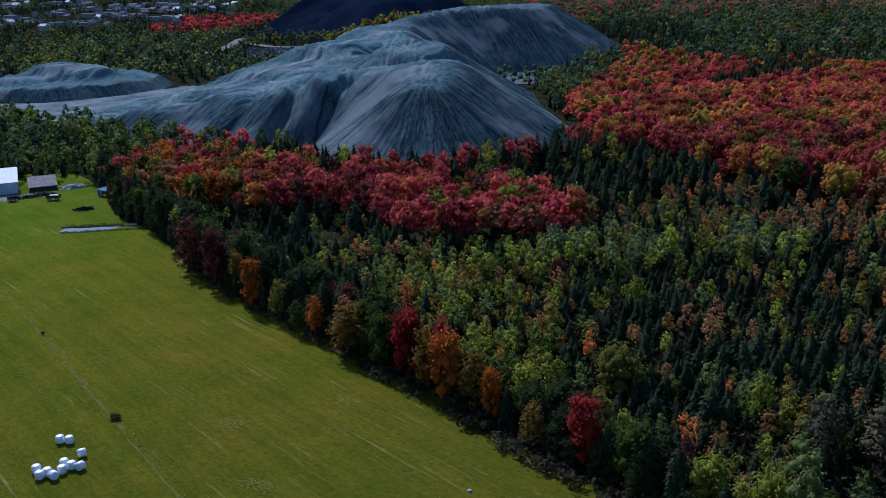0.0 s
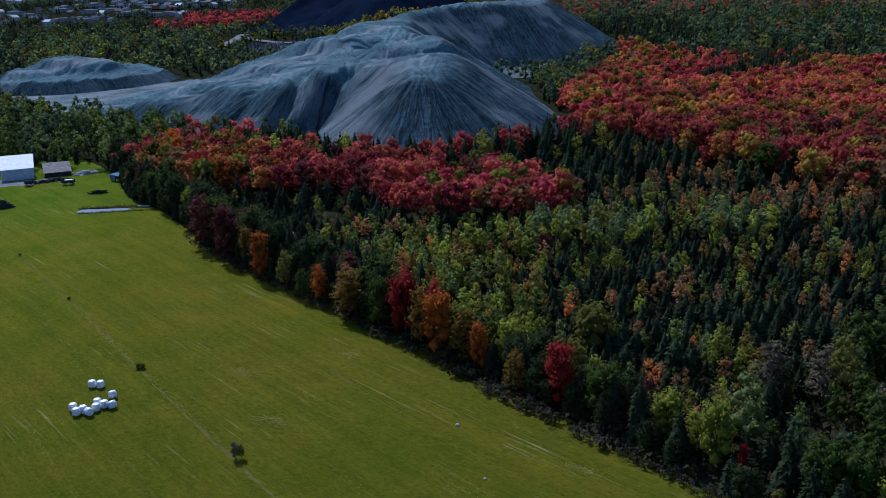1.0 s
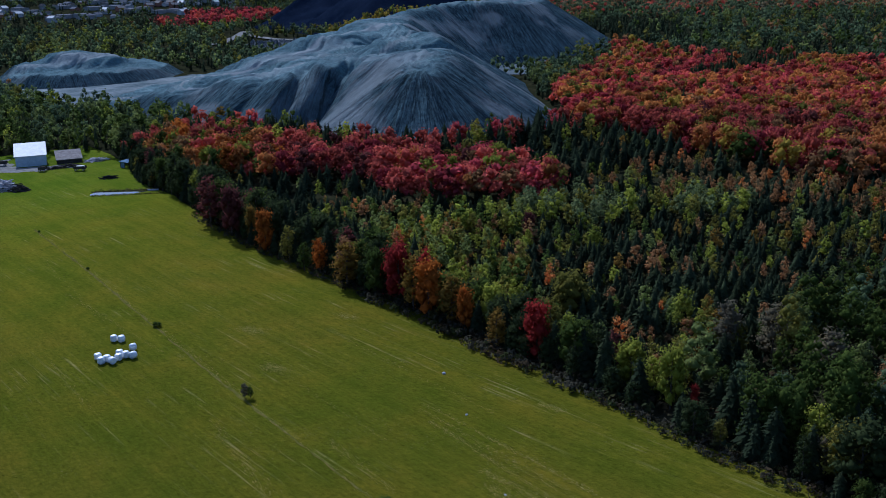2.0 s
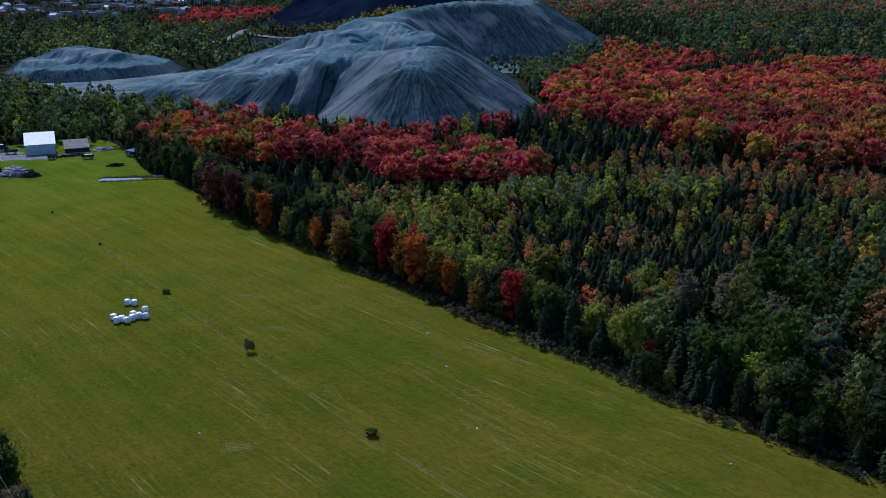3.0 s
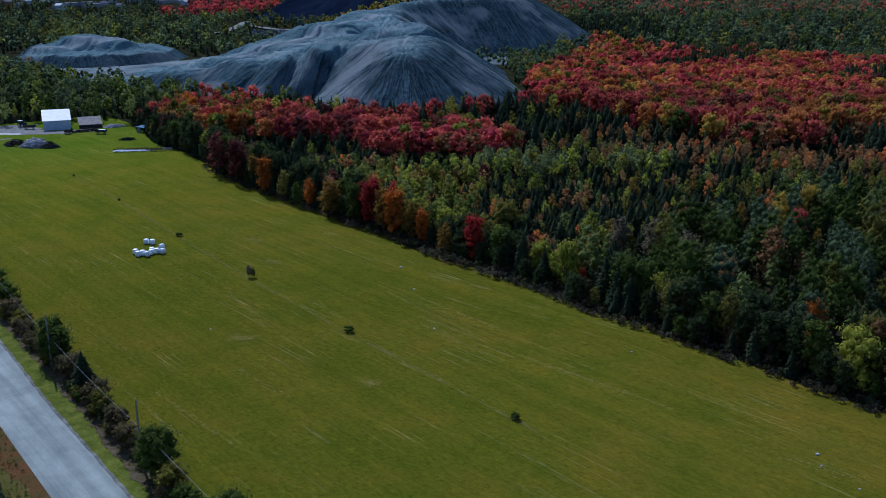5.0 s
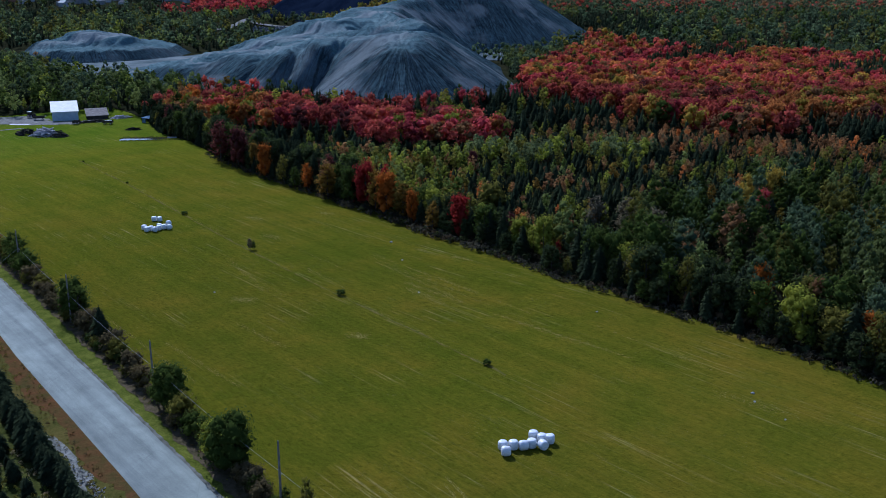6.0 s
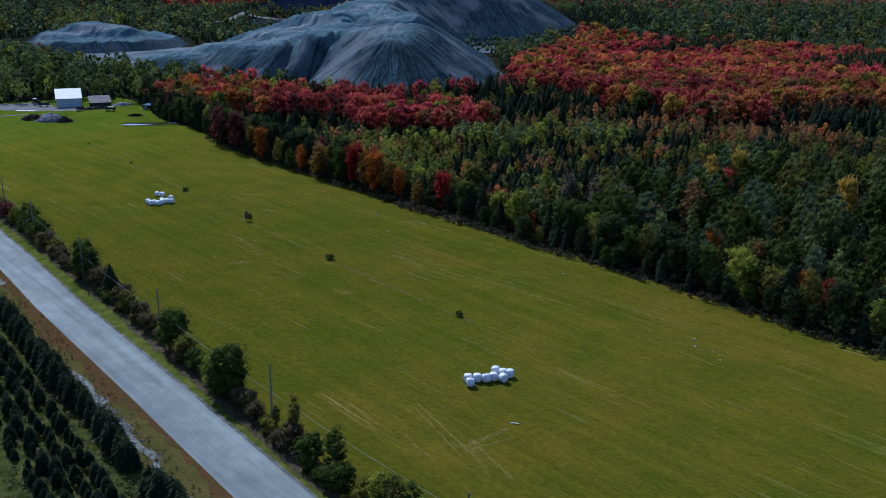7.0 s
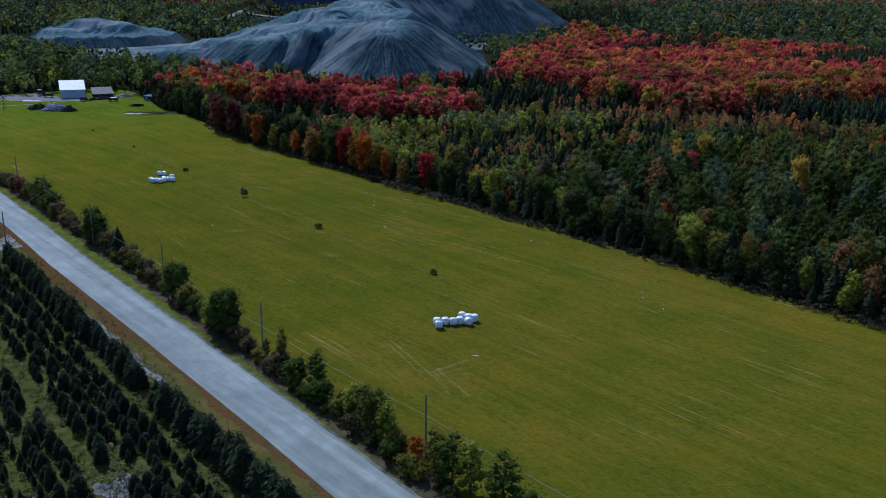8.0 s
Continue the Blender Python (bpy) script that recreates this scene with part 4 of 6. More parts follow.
# ---- buildings ----
def lean_to(name, label, at, rz, length, depth, wall, rise, mat_wall, mat_roof, category):
    """A farm building under one roof slope that climbs to its back wall, with a door in front."""
    b = thing(name, label, category, at=at, rz=rz)
    bm = bmesh.new()
    L, D = length / 2, depth / 2
    v = [bm.verts.new(p) for p in ((-L, -D, 0), (L, -D, 0), (L, D, 0), (-L, D, 0), (-L, -D, wall), (L, -D, wall), (L, D, wall + rise), (-L, D, wall + rise))]
    for f in ((0, 1, 5, 4), (1, 2, 6, 5), (2, 3, 7, 6), (3, 0, 4, 7)):
        bm.faces.new([v[i] for i in f])
    part("wall", bm, mat_wall, b)
    bm = box_bm(bmesh.new(), (length + 0.7, math.hypot(depth, rise) + 0.8, 0.16), (0, 0, 0))
    roof = part("roof", bm, mat_roof, b)
    for k in range(int(length / 0.8)):
        part("roof_rib", box_bm(bmesh.new(), (0.06, math.hypot(depth, rise) + 0.8, 0.05), (-L + 0.4 + 0.8 * k, 0, 0.105)), mat_roof, roof)
    roof.matrix_basis = pose(0, 0, wall + rise / 2 + 0.1, math.degrees(math.atan2(rise, depth)))
    if wall > 3:
        part("door", box_bm(bmesh.new(), (3.0, 0.12, 2.7), (L * 0.45, -D - 0.05, 1.36), 0, 0.02), mat_wall, b)
    for k in range(5):
        part("batten", box_bm(bmesh.new(), (0.12, 0.06, wall - 0.1), (-L + 0.1 + (length - 0.2) * k / 4, -D - 0.03, wall / 2 - 0.05)), mat_wall, b)
    return b


def gabled(name, label, at, rz, length, depth, wall, rise, mat_wall, mat_roof, category):
    """A gabled building: long side along its x axis, walls and two roof slopes with eaves."""
    b = thing(name, label, category, at=at, rz=rz)
    bm = bmesh.new()
    L, D = length / 2, depth / 2
    pts = [(-L, -D, 0), (L, -D, 0), (L, D, 0), (-L, D, 0), (-L, -D, wall), (L, -D, wall), (L, D, wall), (-L, D, wall), (-L, 0, wall + rise), (L, 0, wall + rise)]
    v = [bm.verts.new(p) for p in pts]
    for f in ((0, 1, 5, 4), (2, 3, 7, 6), (1, 2, 6, 9, 5), (3, 0, 4, 8, 7)):
        bm.faces.new([v[i] for i in f])
    part("wall", bm, mat_wall, b)
    for sgn in (-1, 1):
        bm = bmesh.new()
        o = 0.35
        e = rise / D * o
        q = [(-L - o, sgn * (D + o), wall - e), (L + o, sgn * (D + o), wall - e), (L + o, 0, wall + rise), (-L - o, 0, wall + rise)]
        lo = [bm.verts.new((x, y, z + 0.02)) for x, y, z in q]
        hi = [bm.verts.new((x, y, z + 0.2)) for x, y, z in q]
        for f in (hi, lo[::-1]):
            bm.faces.new(f)
        for i in range(4):
            bm.faces.new([lo[i], lo[(i + 1) % 4], hi[(i + 1) % 4], hi[i]])
        bmesh.ops.recalc_face_normals(bm, faces=bm.faces)
        part("roof", bm, mat_roof, b)
    return b


lean_to("barn", "pale blue barn with a bright white metal roof", (78.4, 322.9, -3.65), -17, 10.2, 10.6, 3.9, 3.0, WALL_BLUE, ROOF_WHITE, "barn")
lean_to("shed", "low shed with a weathered brown tin roof", (90.0, 317.6, -3.6), -15, 8.4, 8.0, 1.6, 2.0, DARK, ROOF_BROWN, "shed")

# ---- single trees and shrubs ----
CROWNS = {}


def crown_mesh(form, tint, variant):
    """One crown of height 1, kept for all trees alike."""
    key = (form, tint, variant)
    if key not in CROWNS:
        seed = 500 + variant * 13 + len(form)
        if form == "round":
            v, f = broadleaf(seed, 900, 0.026, 0.27, 0.02, 17)
        elif form == "wide":
            v, f = broadleaf(seed, 1400, 0.027, 0.42, 0.0, 24)
        elif form == "slim":
            v, f = broadleaf(seed, 640, 0.024, 0.18, 0.02, 16, upright=True)
        elif form == "shrub":
            v, f = broadleaf(seed, 480, 0.045, 0.48, 0.0, 13)
        elif form == "fir":
            v, f = conifer(seed, 400, 0.31, 0.02, 9, 0.33, 7, 0.42, 0.12, (0.03, 0.3, 0.65))
        else:
            v, f = conifer(seed, 400, 0.3, 0.03, 13, 0.32, 7, 0.75)
        CROWNS[key] = mesh_np("crown", v, f, NEEDLE if form in ("fir", "spruce") else LEAF, np.array(tint))
    return CROWNS[key]


def trunk_mesh(form):
    if form not in CROWNS:
        vs, fs = tube_np([(0, 0, -0.02), (0.004, 0, 0.3), (-0.004, 0.003, 0.62), (0, 0, 0.9)], [0.018, 0.013, 0.008, 0.003], 6)
        if form == "limbed":
            for k in range(6):
                a, z0 = k * 2.4, 0.22 + 0.09 * k
                v, f = tube_np([(0, 0, z0), (math.cos(a) * 0.08, math.sin(a) * 0.08, z0 + 0.09), (math.cos(a) * 0.16, math.sin(a) * 0.16, z0 + 0.16)], [0.008, 0.005, 0.002], 4)
                fs = np.concatenate([fs, f + len(vs)])
                vs = np.concatenate([vs, v])
        CROWNS[form] = mesh_np("trunk", vs, fs, BARK)
    return CROWNS[form]


MADE = {}


def tree(form, tint, at, h, label, category, group="", widen=1.0, variant=0, rz=0.0):
    """A tree or shrub with a trunk and a crown."""
    key = (form, tint, variant, label)
    if key in MADE:
        first = MADE[key]
        m = pose(*at, 0, 0, rz) @ Matrix.Diagonal((h * widen / first.scale[0], h * widen / first.scale[1], h / first.scale[2], 1))
        return copy_thing(first, m)
    name = {"shrub": "shrub", "fir": "fir_tree", "spruce": "spruce_tree"}.get(form, "tree")
    ob = thing(name, label, category, group)
    part("trunk", trunk_mesh("straight" if form in ("fir", "spruce") else "limbed"), BARK, ob)
    part("crown", crown_mesh(form, tint, variant), LEAF, ob)
    ob.matrix_basis = pose(*at, 0, 0, rz) @ Matrix.Diagonal((h * widen, h * widen, h, 1))
    MADE[key] = ob
    return ob


SAY = {GOLD: "golden-leaved", RED: "red-leaved", SCARLET: "scarlet-leaved", MAROON: "dull maroon", DRAB: "drab brown", TANGERINE: "bright orange", DEEP: "deep green", CRIMSON: "crimson-leaved", ORANGE: "orange-leaved", YELLOW: "yellow-leaved", GREEN: "dark green", LIME: "yellow-green", SPRUCE: "dark green", BROWN: "russet-leaved", GREY: "greyish half-bare", OLIVE: "olive green"}
KINDS = {"round": "broadleaved tree", "wide": "spreading broadleaved tree", "slim": "slender birch tree", "shrub": "bushy shrub", "fir": "bushy fir tree", "spruce": "pointed spruce tree"}


def planted(form, tint, x, y, h, where, group, widen=1.0, variant=0, z=0.0):
    return tree(form, tint, (x, y, z + float(land(x, y))), h, SAY[tint] + " " + KINDS[form] + " " + where, "shrub" if form == "shrub" else "tree", group, widen, variant, (x * 131 + y * 57) % 360)


EDGE, EDGE_G = "at the edge of the hayfield", "trees along the edge of the hayfield"
HEROES = (
        ("slim", MAROON, 82.6, 188, 13, 1.3), ("round", MAROON, 81.8, 175, 13, 0.75), ("round", GOLD, 82.5, 166, 9.5, 0.5), ("round", TANGERINE, 80.8, 156.5, 10.5, 0.72), ("slim", OLIVE, 80.8, 146, 8.5, 1.1),
        ("slim", GREEN, 79.6, 138, 6.5, 1.2), ("slim", TANGERINE, 81, 134, 8, 1.0), ("slim", GOLD, 80.2, 122.5, 9.5, 1.5), ("slim", BROWN, 81.5, 124.5, 10, 1.1), ("round", GREEN, 81, 114, 10, 0.8),
        ("round", SCARLET, 82, 107.5, 12.5, 0.75), ("slim", SCARLET, 82.5, 100, 12.5, 0.8), ("round", TANGERINE, 80.6, 97, 11.5, 0.85), ("slim", GOLD, 81, 102, 11, 1.0), ("slim", GOLD, 81.5, 91.5, 9.5, 1.3),
        ("round", TANGERINE, 81, 87.5, 8.5, 0.6), ("slim", GOLD, 78.8, 77, 7.5, 1.1), ("round", SCARLET, 80.2, 69.2, 10.2, 0.78), ("slim", MAROON, 83, 56, 7.5, 1.0), ("round", OLIVE, 83.6, 45, 8.5, 0.6),
        ("round", LIME, 79.4, 43, 9.5, 0.78), ("round", SCARLET, 80.2, 39.8, 4.6, 0.5), ("wide", OLIVE, 99, 79, 8.5, 0.95), ("slim", LIME, 104, 58.5, 9, 1.0), ("wide", GREEN, 79.5, 25.8, 8.6, 0.68),
        ("slim", GREY, 101.5, 48.5, 9.5, 1.2), ("slim", GREY, 104.5, 42.5, 9.5, 1.3), ("slim", GREY, 99.5, 31, 9.5, 1.3), ("round", GREY, 76, 19.5, 5, 0.8), ("slim", BROWN, 74.5, 5, 3.4, 1.6),
        ("round", YELLOW, 136.5, -0.5, 11, 0.75), ("round", TANGERINE, 80, -4.5, 9.5, 0.62), ("round", OLIVE, 80, -13, 9.5, 0.75), ("round", TANGERINE, 79.2, -22.7, 6.6, 0.75), ("round", SCARLET, 79.2, -26.8, 6.2, 0.7),
        ("round", BROWN, 80, -40.4, 9.5, 0.75), ("round", GREY, 76.5, -6.5, 4.2, 1.0), ("slim", LIME, 152, 40, 10, 1.1), ("round", MAROON, 128, 118, 8, 0.7), ("slim", LIME, 130, 100, 7.5, 1.2), ("round", OLIVE, 178, 181, 9, 0.8),
        ("round", YELLOW, 152, 35.5, 10.5, 0.8), ("round", CRIMSON, 136, 29, 8.5, 0.7))
for form, tint, x, y, h, w in HEROES:
    planted(form, tint, x, y, h, EDGE, EDGE_G, w)
_rng = np.random.default_rng(77)
for row, gap in ((4.0, 3.8), (6.4, 3.7), (9.0, 3.6)):
    for y in np.arange(-75, 316, gap):
        y = y + _rng.uniform(-1, 1)
        x = float(edge_x(y)) + row + _rng.uniform(-0.9, 0.9)
        u = _rng.uniform()
        if (row < 5 and 40 < y < 125 and u < 0.7) or math.hypot(x - 100, y - 286) < 6:
            continue
        if any(-2 < 0.64 * (hx - x) + 0.77 * (hy - y) < (3.5 if row < 5 else 8.5) and abs(0.77 * (hx - x) - 0.64 * (hy - y)) < 1.5 for _, ht, hx, hy, _, _ in HEROES if ht not in (GREEN, OLIVE, GREY) and (row > 5 or ht in (TANGERINE, LIME))):
            continue
        # low front row added mostly in dark tints, for the shade under the crowns
        if row < 5:
            u = 0.23 + 0.68 * u
        green = u < (0.36 if y < 50 else 0.22 if y < 125 else 0.1)
        if green:
            form, tint = ("slim", "round")[int(u * 40) % 2], (GREEN, OLIVE, GREEN, LIME)[int(u * 97) % 4]
        elif u > 0.93:
            form, tint = "slim", (BROWN, GREY, MAROON)[int(u * 991) % 3]
        elif u > 0.62:
            form, tint = ("slim", "round")[int(u * 40) % 2], DEEP
        else:
            form, tint = "spruce", SPRUCE
        h = _rng.uniform(6.4, 9.8) * (0.6 if row < 5 else 1.0) * (1.25 if y > 100 else 1.0)
        planted(form, tint, x, y, h, EDGE, EDGE_G, _rng.uniform(0.9, 1.2), int(u * 50) % 3)

# ---- hedge between road and field ----
HEDGE, HEDGE_G = "in the roadside hedge", "trees and shrubs of the roadside hedge"
for form, tint, dx, y, h, w in (
        ("shrub", DRAB, 6.4, 128, 2.6, 1.1), ("shrub", DRAB, 6.6, 121, 3, 1), ("shrub", MAROON, 6.4, 115, 3.2, 0.8), ("shrub", OLIVE, 6.6, 110, 3.2, 0.9), ("slim", GREEN, 7, 104, 5.2, 1.2),
        ("slim", GREEN, 7, 99, 5.5, 1.3), ("shrub", GREEN, 6.8, 94, 3.6, 1), ("shrub", DRAB, 6.2, 88, 2.8, 1), ("shrub", OLIVE, 6.4, 83, 2.4, 1), ("shrub", DRAB, 6.2, 78, 2.2, 1),
        ("wide", GREEN, 6.6, 66, 5.4, 0.75), ("round", GREEN, 6.8, 63, 5, 0.9), ("shrub", DRAB, 6.6, 57.5, 3.3, 0.8), ("spruce", SPRUCE, 6.8, 52.5, 5.2, 1.1), ("shrub", DRAB, 6.6, 47, 3, 0.9),
        ("shrub", OLIVE, 6.2, 43.5, 2.8, 0.8), ("shrub", DRAB, 6.4, 38, 2.8, 0.9), ("shrub", DRAB, 6.2, 33.5, 2.4, 0.9), ("wide", GREEN, 6.8, 25, 4.8, 0.78), ("shrub", OLIVE, 6.4, 20, 3, 0.9),
        ("shrub", GREEN, 6.2, 15.5, 2.6, 0.9), ("round", LIME, 6, 10.5, 3.6, 1), ("wide", GREEN, 6.6, 6.5, 5.6, 0.82), ("shrub", DRAB, 6.6, 1, 2.4, 0.9), ("shrub", DRAB, 6.2, -2, 2, 0.9), ("slim", GREEN, 7.4, -5, 2.5, 0.9),
        ("slim", OLIVE, 7.2, -10, 5.2, 0.6), ("shrub", DRAB, 6.4, -10.5, 2.6, 1), ("shrub", GREEN, 6.6, -14.5, 2.8, 0.9), ("slim", GREEN, 7.4, -18.5, 4.8, 1.0), ("shrub", GREEN, 6.4, -21.5, 2.8, 0.9),
        ("shrub", OLIVE, 6.6, -25.5, 2.6, 0.9), ("slim", LIME, 7, -27.5, 4.2, 1.0), ("slim", GREEN, 7.4, -29.4, 4.6, 1.0), ("slim", OLIVE, 6.8, -31, 5, 1.0), ("slim", GREEN, 7.5, -32.6, 5, 0.95), ("slim", LIME, 7, -34.5, 4.6, 1.0), ("shrub", OLIVE, 7, -36.8, 2.4, 0.8), ("round", TANGERINE, 7.4, -39.6, 2.8, 0.9),
        ("slim", OLIVE, 7.2, -43, 4.8, 1.1), ("slim", GREEN, 7.6, -45.4, 5.2, 1.2), ("slim", LIME, 8, -47.8, 5.2, 1.2), ("slim", GREEN, 8.6, -52, 5.5, 1.2), ("shrub", GREEN, 7.6, -56, 3.4, 1), ("round", OLIVE, 7.4, -61, 4.6, 1), ("shrub", GREEN, 7.4, -67, 3, 1)):
    planted(form, tint, float(hedge_x(y)) + dx + 0.6, y, h * 1.22, HEDGE, HEDGE_G, w * 1.15, int(y) % 2)

for y in np.arange(-66, 132, 2.3):
    u = _rng.uniform()
    planted("shrub", (GREEN, OLIVE, DRAB, GREEN, DRAB)[int(u * 5)], float(hedge_x(y)) + 6.6 + _rng.uniform(-0.8, 0.9), y + _rng.uniform(-0.8, 0.8), _rng.uniform(1.3, 2.6), HEDGE, HEDGE_G, _rng.uniform(0.9, 1.2), int(u * 50) % 2)

# ---- fir row and plantation beyond the road ----
for y in np.arange(-40, 66, 0.95):
    if -9 < y < -4.5:
        continue
    near = 1.22 if y < -5 else 1.0
    u = _rng.uniform()
    planted("fir", SPRUCE, float(np.interp(y, [-40, -9, -4, 24, 66], [-25.9, -24.9, -24.7, -23.7, -21.3])) + _rng.uniform(-0.45, 0.45), y + _rng.uniform(-0.3, 0.3), _rng.uniform(3.1, 4.4) * near * (0.8 + 0.4 * float(vnoise(np.array([y]), np.array([0.0]), 0.13, 6)[0])), "in the row below the road", "row of firs below the road", _rng.uniform(1.05, 1.4), int(u * 30) % 3)
_rest = []
_count = 0
for i in range(18):
    for j in range(68):
        x, y = -28.2 - 1.9 * i, -48 + 1.65 * j
        x += 0.05 * y + _rng.uniform(-0.45, 0.45)
        y += _rng.uniform(-0.5, 0.5)
        if _rng.uniform() < 0.07 or math.hypot(x + 35, y + 23) < 3.2 or i == 4:
            continue
        h = _rng.uniform(1.4, 2.9)
        if x > -66 + 0.25 * (y + 106) and y > -44 and _count < 240:
            planted("fir", SPRUCE, x, y, h, "of a young plantation", "rows of young plantation firs", _rng.uniform(1.0, 1.3), j % 3)
            _count += 1
        else:
            _rest.append((x, y, h))
_rest = np.array(_rest)
_v, _f, _t = stamp([conifer(170 + k, 70, 0.31, 0.02, 8, 0.45, 6, 0.42, 0.12, (0.03, 0.4)) for k in range(3)], _rest[:, 0], _rest[:, 1], 0 * _rest[:, 0], _rest[:, 2], np.repeat(np.array([SPRUCE]), len(_rest), 0), 171)
tagged(new("young_firs", mesh_np("young_firs", _v, _f, NEEDLE, _t)), "further rows of dark green young firs", "plantation", kind="stuff")

# ---- bushes standing in the field ----
for form, tint, x, y, h, w in (("shrub", GREEN, 33, 9.3, 0.8, 1.7), ("shrub", GREEN, 34.4, 48.2, 1.0, 1.8), ("slim", GREY, 36.6, 84.5, 2.4, 1.3), ("slim", GREEN, 37.3, 84.2, 1.9, 1.2), ("shrub", GREEN, 39.5, 121.6, 0.8, 2.2), ("shrub", GREEN, 43, 165.3, 0.6, 1.3), ("shrub", GREEN, 46.3, 209, 0.6, 1.2)):
    planted(form, tint, x, y, h, "alone on the hayfield", "lone bushes on the hayfield", w, 0, 0.1)

# ---- bales ----
def bale(at, rz, size):
    """A squat drum with rounded rims and slightly slack film."""
    ring, prof = 22, [(0.0, 0.02), (0.34, 0.0), (0.44, 0.05), (0.49, 0.14), (0.51, 0.32), (0.52, 0.5), (0.51, 0.68), (0.49, 0.84), (0.43, 0.94), (0.34, 0.99), (0.18, 1.0), (0.0, 1.0)]
    v = [(r * math.cos(2 * math.pi * k / ring) * size * (1 + 0.025 * math.sin(3 * k + 9 * z)), r * math.sin(2 * math.pi * k / ring) * size * (1 + 0.02 * math.sin(2 * k + 4 * z)), z * size * (0.95 + 0.03 * r * math.sin(1.7 * k))) for r, z in prof for k in range(ring)]
    f = [(i * ring + k, i * ring + (k + 1) % ring, (i + 1) * ring + (k + 1) % ring, (i + 1) * ring + k) for i in range(len(prof) - 1) for k in range(ring)]
    ob = new("hay_bale", mesh_np("hay_bale", v, np.array(f), WRAP, smooth=True))
    ob.matrix_basis = pose(*at, 0, 0, rz)
    return ob


BALES = ((17.8, -9.8), (17.1, -11.1), (18.8, -10.5), (19.6, -11.4), (20.7, -11.6), (22.3, -10.3), (22.5, -11.5), (21.4, -12.7), (23.1, -12.2), (31.0, 119.1), (31.9, 118.1), (31.8, 113.1), (26.0, 112.7), (25.8, 110.8), (26.8, 111.0), (27.1, 109.5), (28.4, 110.4), (29.2, 112.0), (29.7, 110.7), (30.5, 109.7))
_stand = tagged(bale((*BALES[0], 0.1 + float(land(*BALES[0]))), 0, 1.14), "round hay bale wrapped in white plastic film on the field", "hay bale", "wrapped bales on the hayfield")
_lain = tagged(bale((*BALES[1], 0.67 + float(land(*BALES[1]))), 0, 1.14), "white wrapped hay bale lying on its round side", "hay bale", "wrapped bales on the hayfield")
_lain.matrix_basis = pose(*BALES[1], 0.67 + float(land(*BALES[1])), 90, 0, 52) @ pose(0, 0, -0.56)
for k, (bx, by) in enumerate(BALES[2:]):
    up = 0.1 + float(land(bx, by))
    if k % 4 == 1:
        copy_thing(_lain, pose(bx, by, up + 0.57, 90, 0, 40 + 25 * k) @ pose(0, 0, -0.56))
    else:
        copy_thing(_stand, pose(bx, by, up, 0, 0, (bx * 77) % 360))

# ---- poles and cable ----
POLES = [(-8.1, -38.6), (-8.8, -5.0), (-7.8, 28.5), (-6.6, 63.4), (-4.7, 96.5), (-3.3, 121.5)]


def pole(x, y, h):
    p = thing("utility_pole", "weathered grey wooden utility pole beside the road", "utility pole", "poles along the road", at=(x, y, 0))
    v, f = tube_np([(0, 0, 0), (0, 0, h * 0.5), (0, 0, h)], [0.14, 0.12, 0.1], 10)
    part("post", mesh_np("post", v, f, WOOD, smooth=True), WOOD, p)
    v, f = tube_np([(0, 0, h), (0, 0, h + 0.12), (0, 0, h + 0.14), (0, 0, h + 0.24)], [0.04, 0.07, 0.04, 0.03], 8)
    part("insulator", mesh_np("insulator", v, f, CABLE, smooth=True), CABLE, p, "grey porcelain insulator on top")
    v, f = tube_np([(0.14, 0, 4.5), (0.3, 0, 4.5)], [0.05, 0.05], 6)
    part("bracket", mesh_np("bracket", v, f, CABLE), CABLE, p)
    return p


for x, y in POLES:
    pole(x + 0.25, y, 7.0 if y < -30 else 8.1)
pole(-19.6, 72, 6.8)
_p = pole(-8.0, -72, 8.2)


def span(a, b, sag, r, label):
    a, b = Vector(a), Vector(b)
    pts = [a.lerp(b, k / 12) - Vector((0, 0, sag * 4 * (k / 12) * (1 - k / 12))) for k in range(13)]
    v, f = tube_np(pts, [r] * 13, 5)
    return tagged(new("cable", mesh_np("cable", v, f, CABLE, smooth=True)), label, "cable", "cables between the poles")


_line = [(-8.0, -72)] + POLES
for (ax, ay), (bx, by) in zip(_line, _line[1:]):
    span((ax + 0.55, ay, 4.5), (bx + 0.55, by, 4.5), 0.35, 0.014, "pale telephone cable slung from pole to pole")
span((-4.7, 96.5, 4.6), (-19.6, 72, 6.4), 0.4, 0.014, "thin cable crossing the road between two poles")


# ---- the farmyard ----
BLUE = simple("faded_blue_sheet", (0.1, 0.16, 0.24), (0.18, 0.25, 0.33), 0.8, rough=0.6)
METAL = simple("dull_machine_paint", (0.03, 0.03, 0.035), (0.09, 0.07, 0.06), 1.2, rough=0.6)
RUBBER = simple("black_rubber", (0.015, 0.015, 0.015), (0.03, 0.03, 0.03), 3.0)
BOARD = simple("grey_weathered_boards", (0.26, 0.25, 0.27), (0.5, 0.48, 0.5), 0.8, fine=3)
STONE = simple("pale_stone", (0.3, 0.29, 0.26), (0.46, 0.45, 0.4), 1.5, relief=0.03)


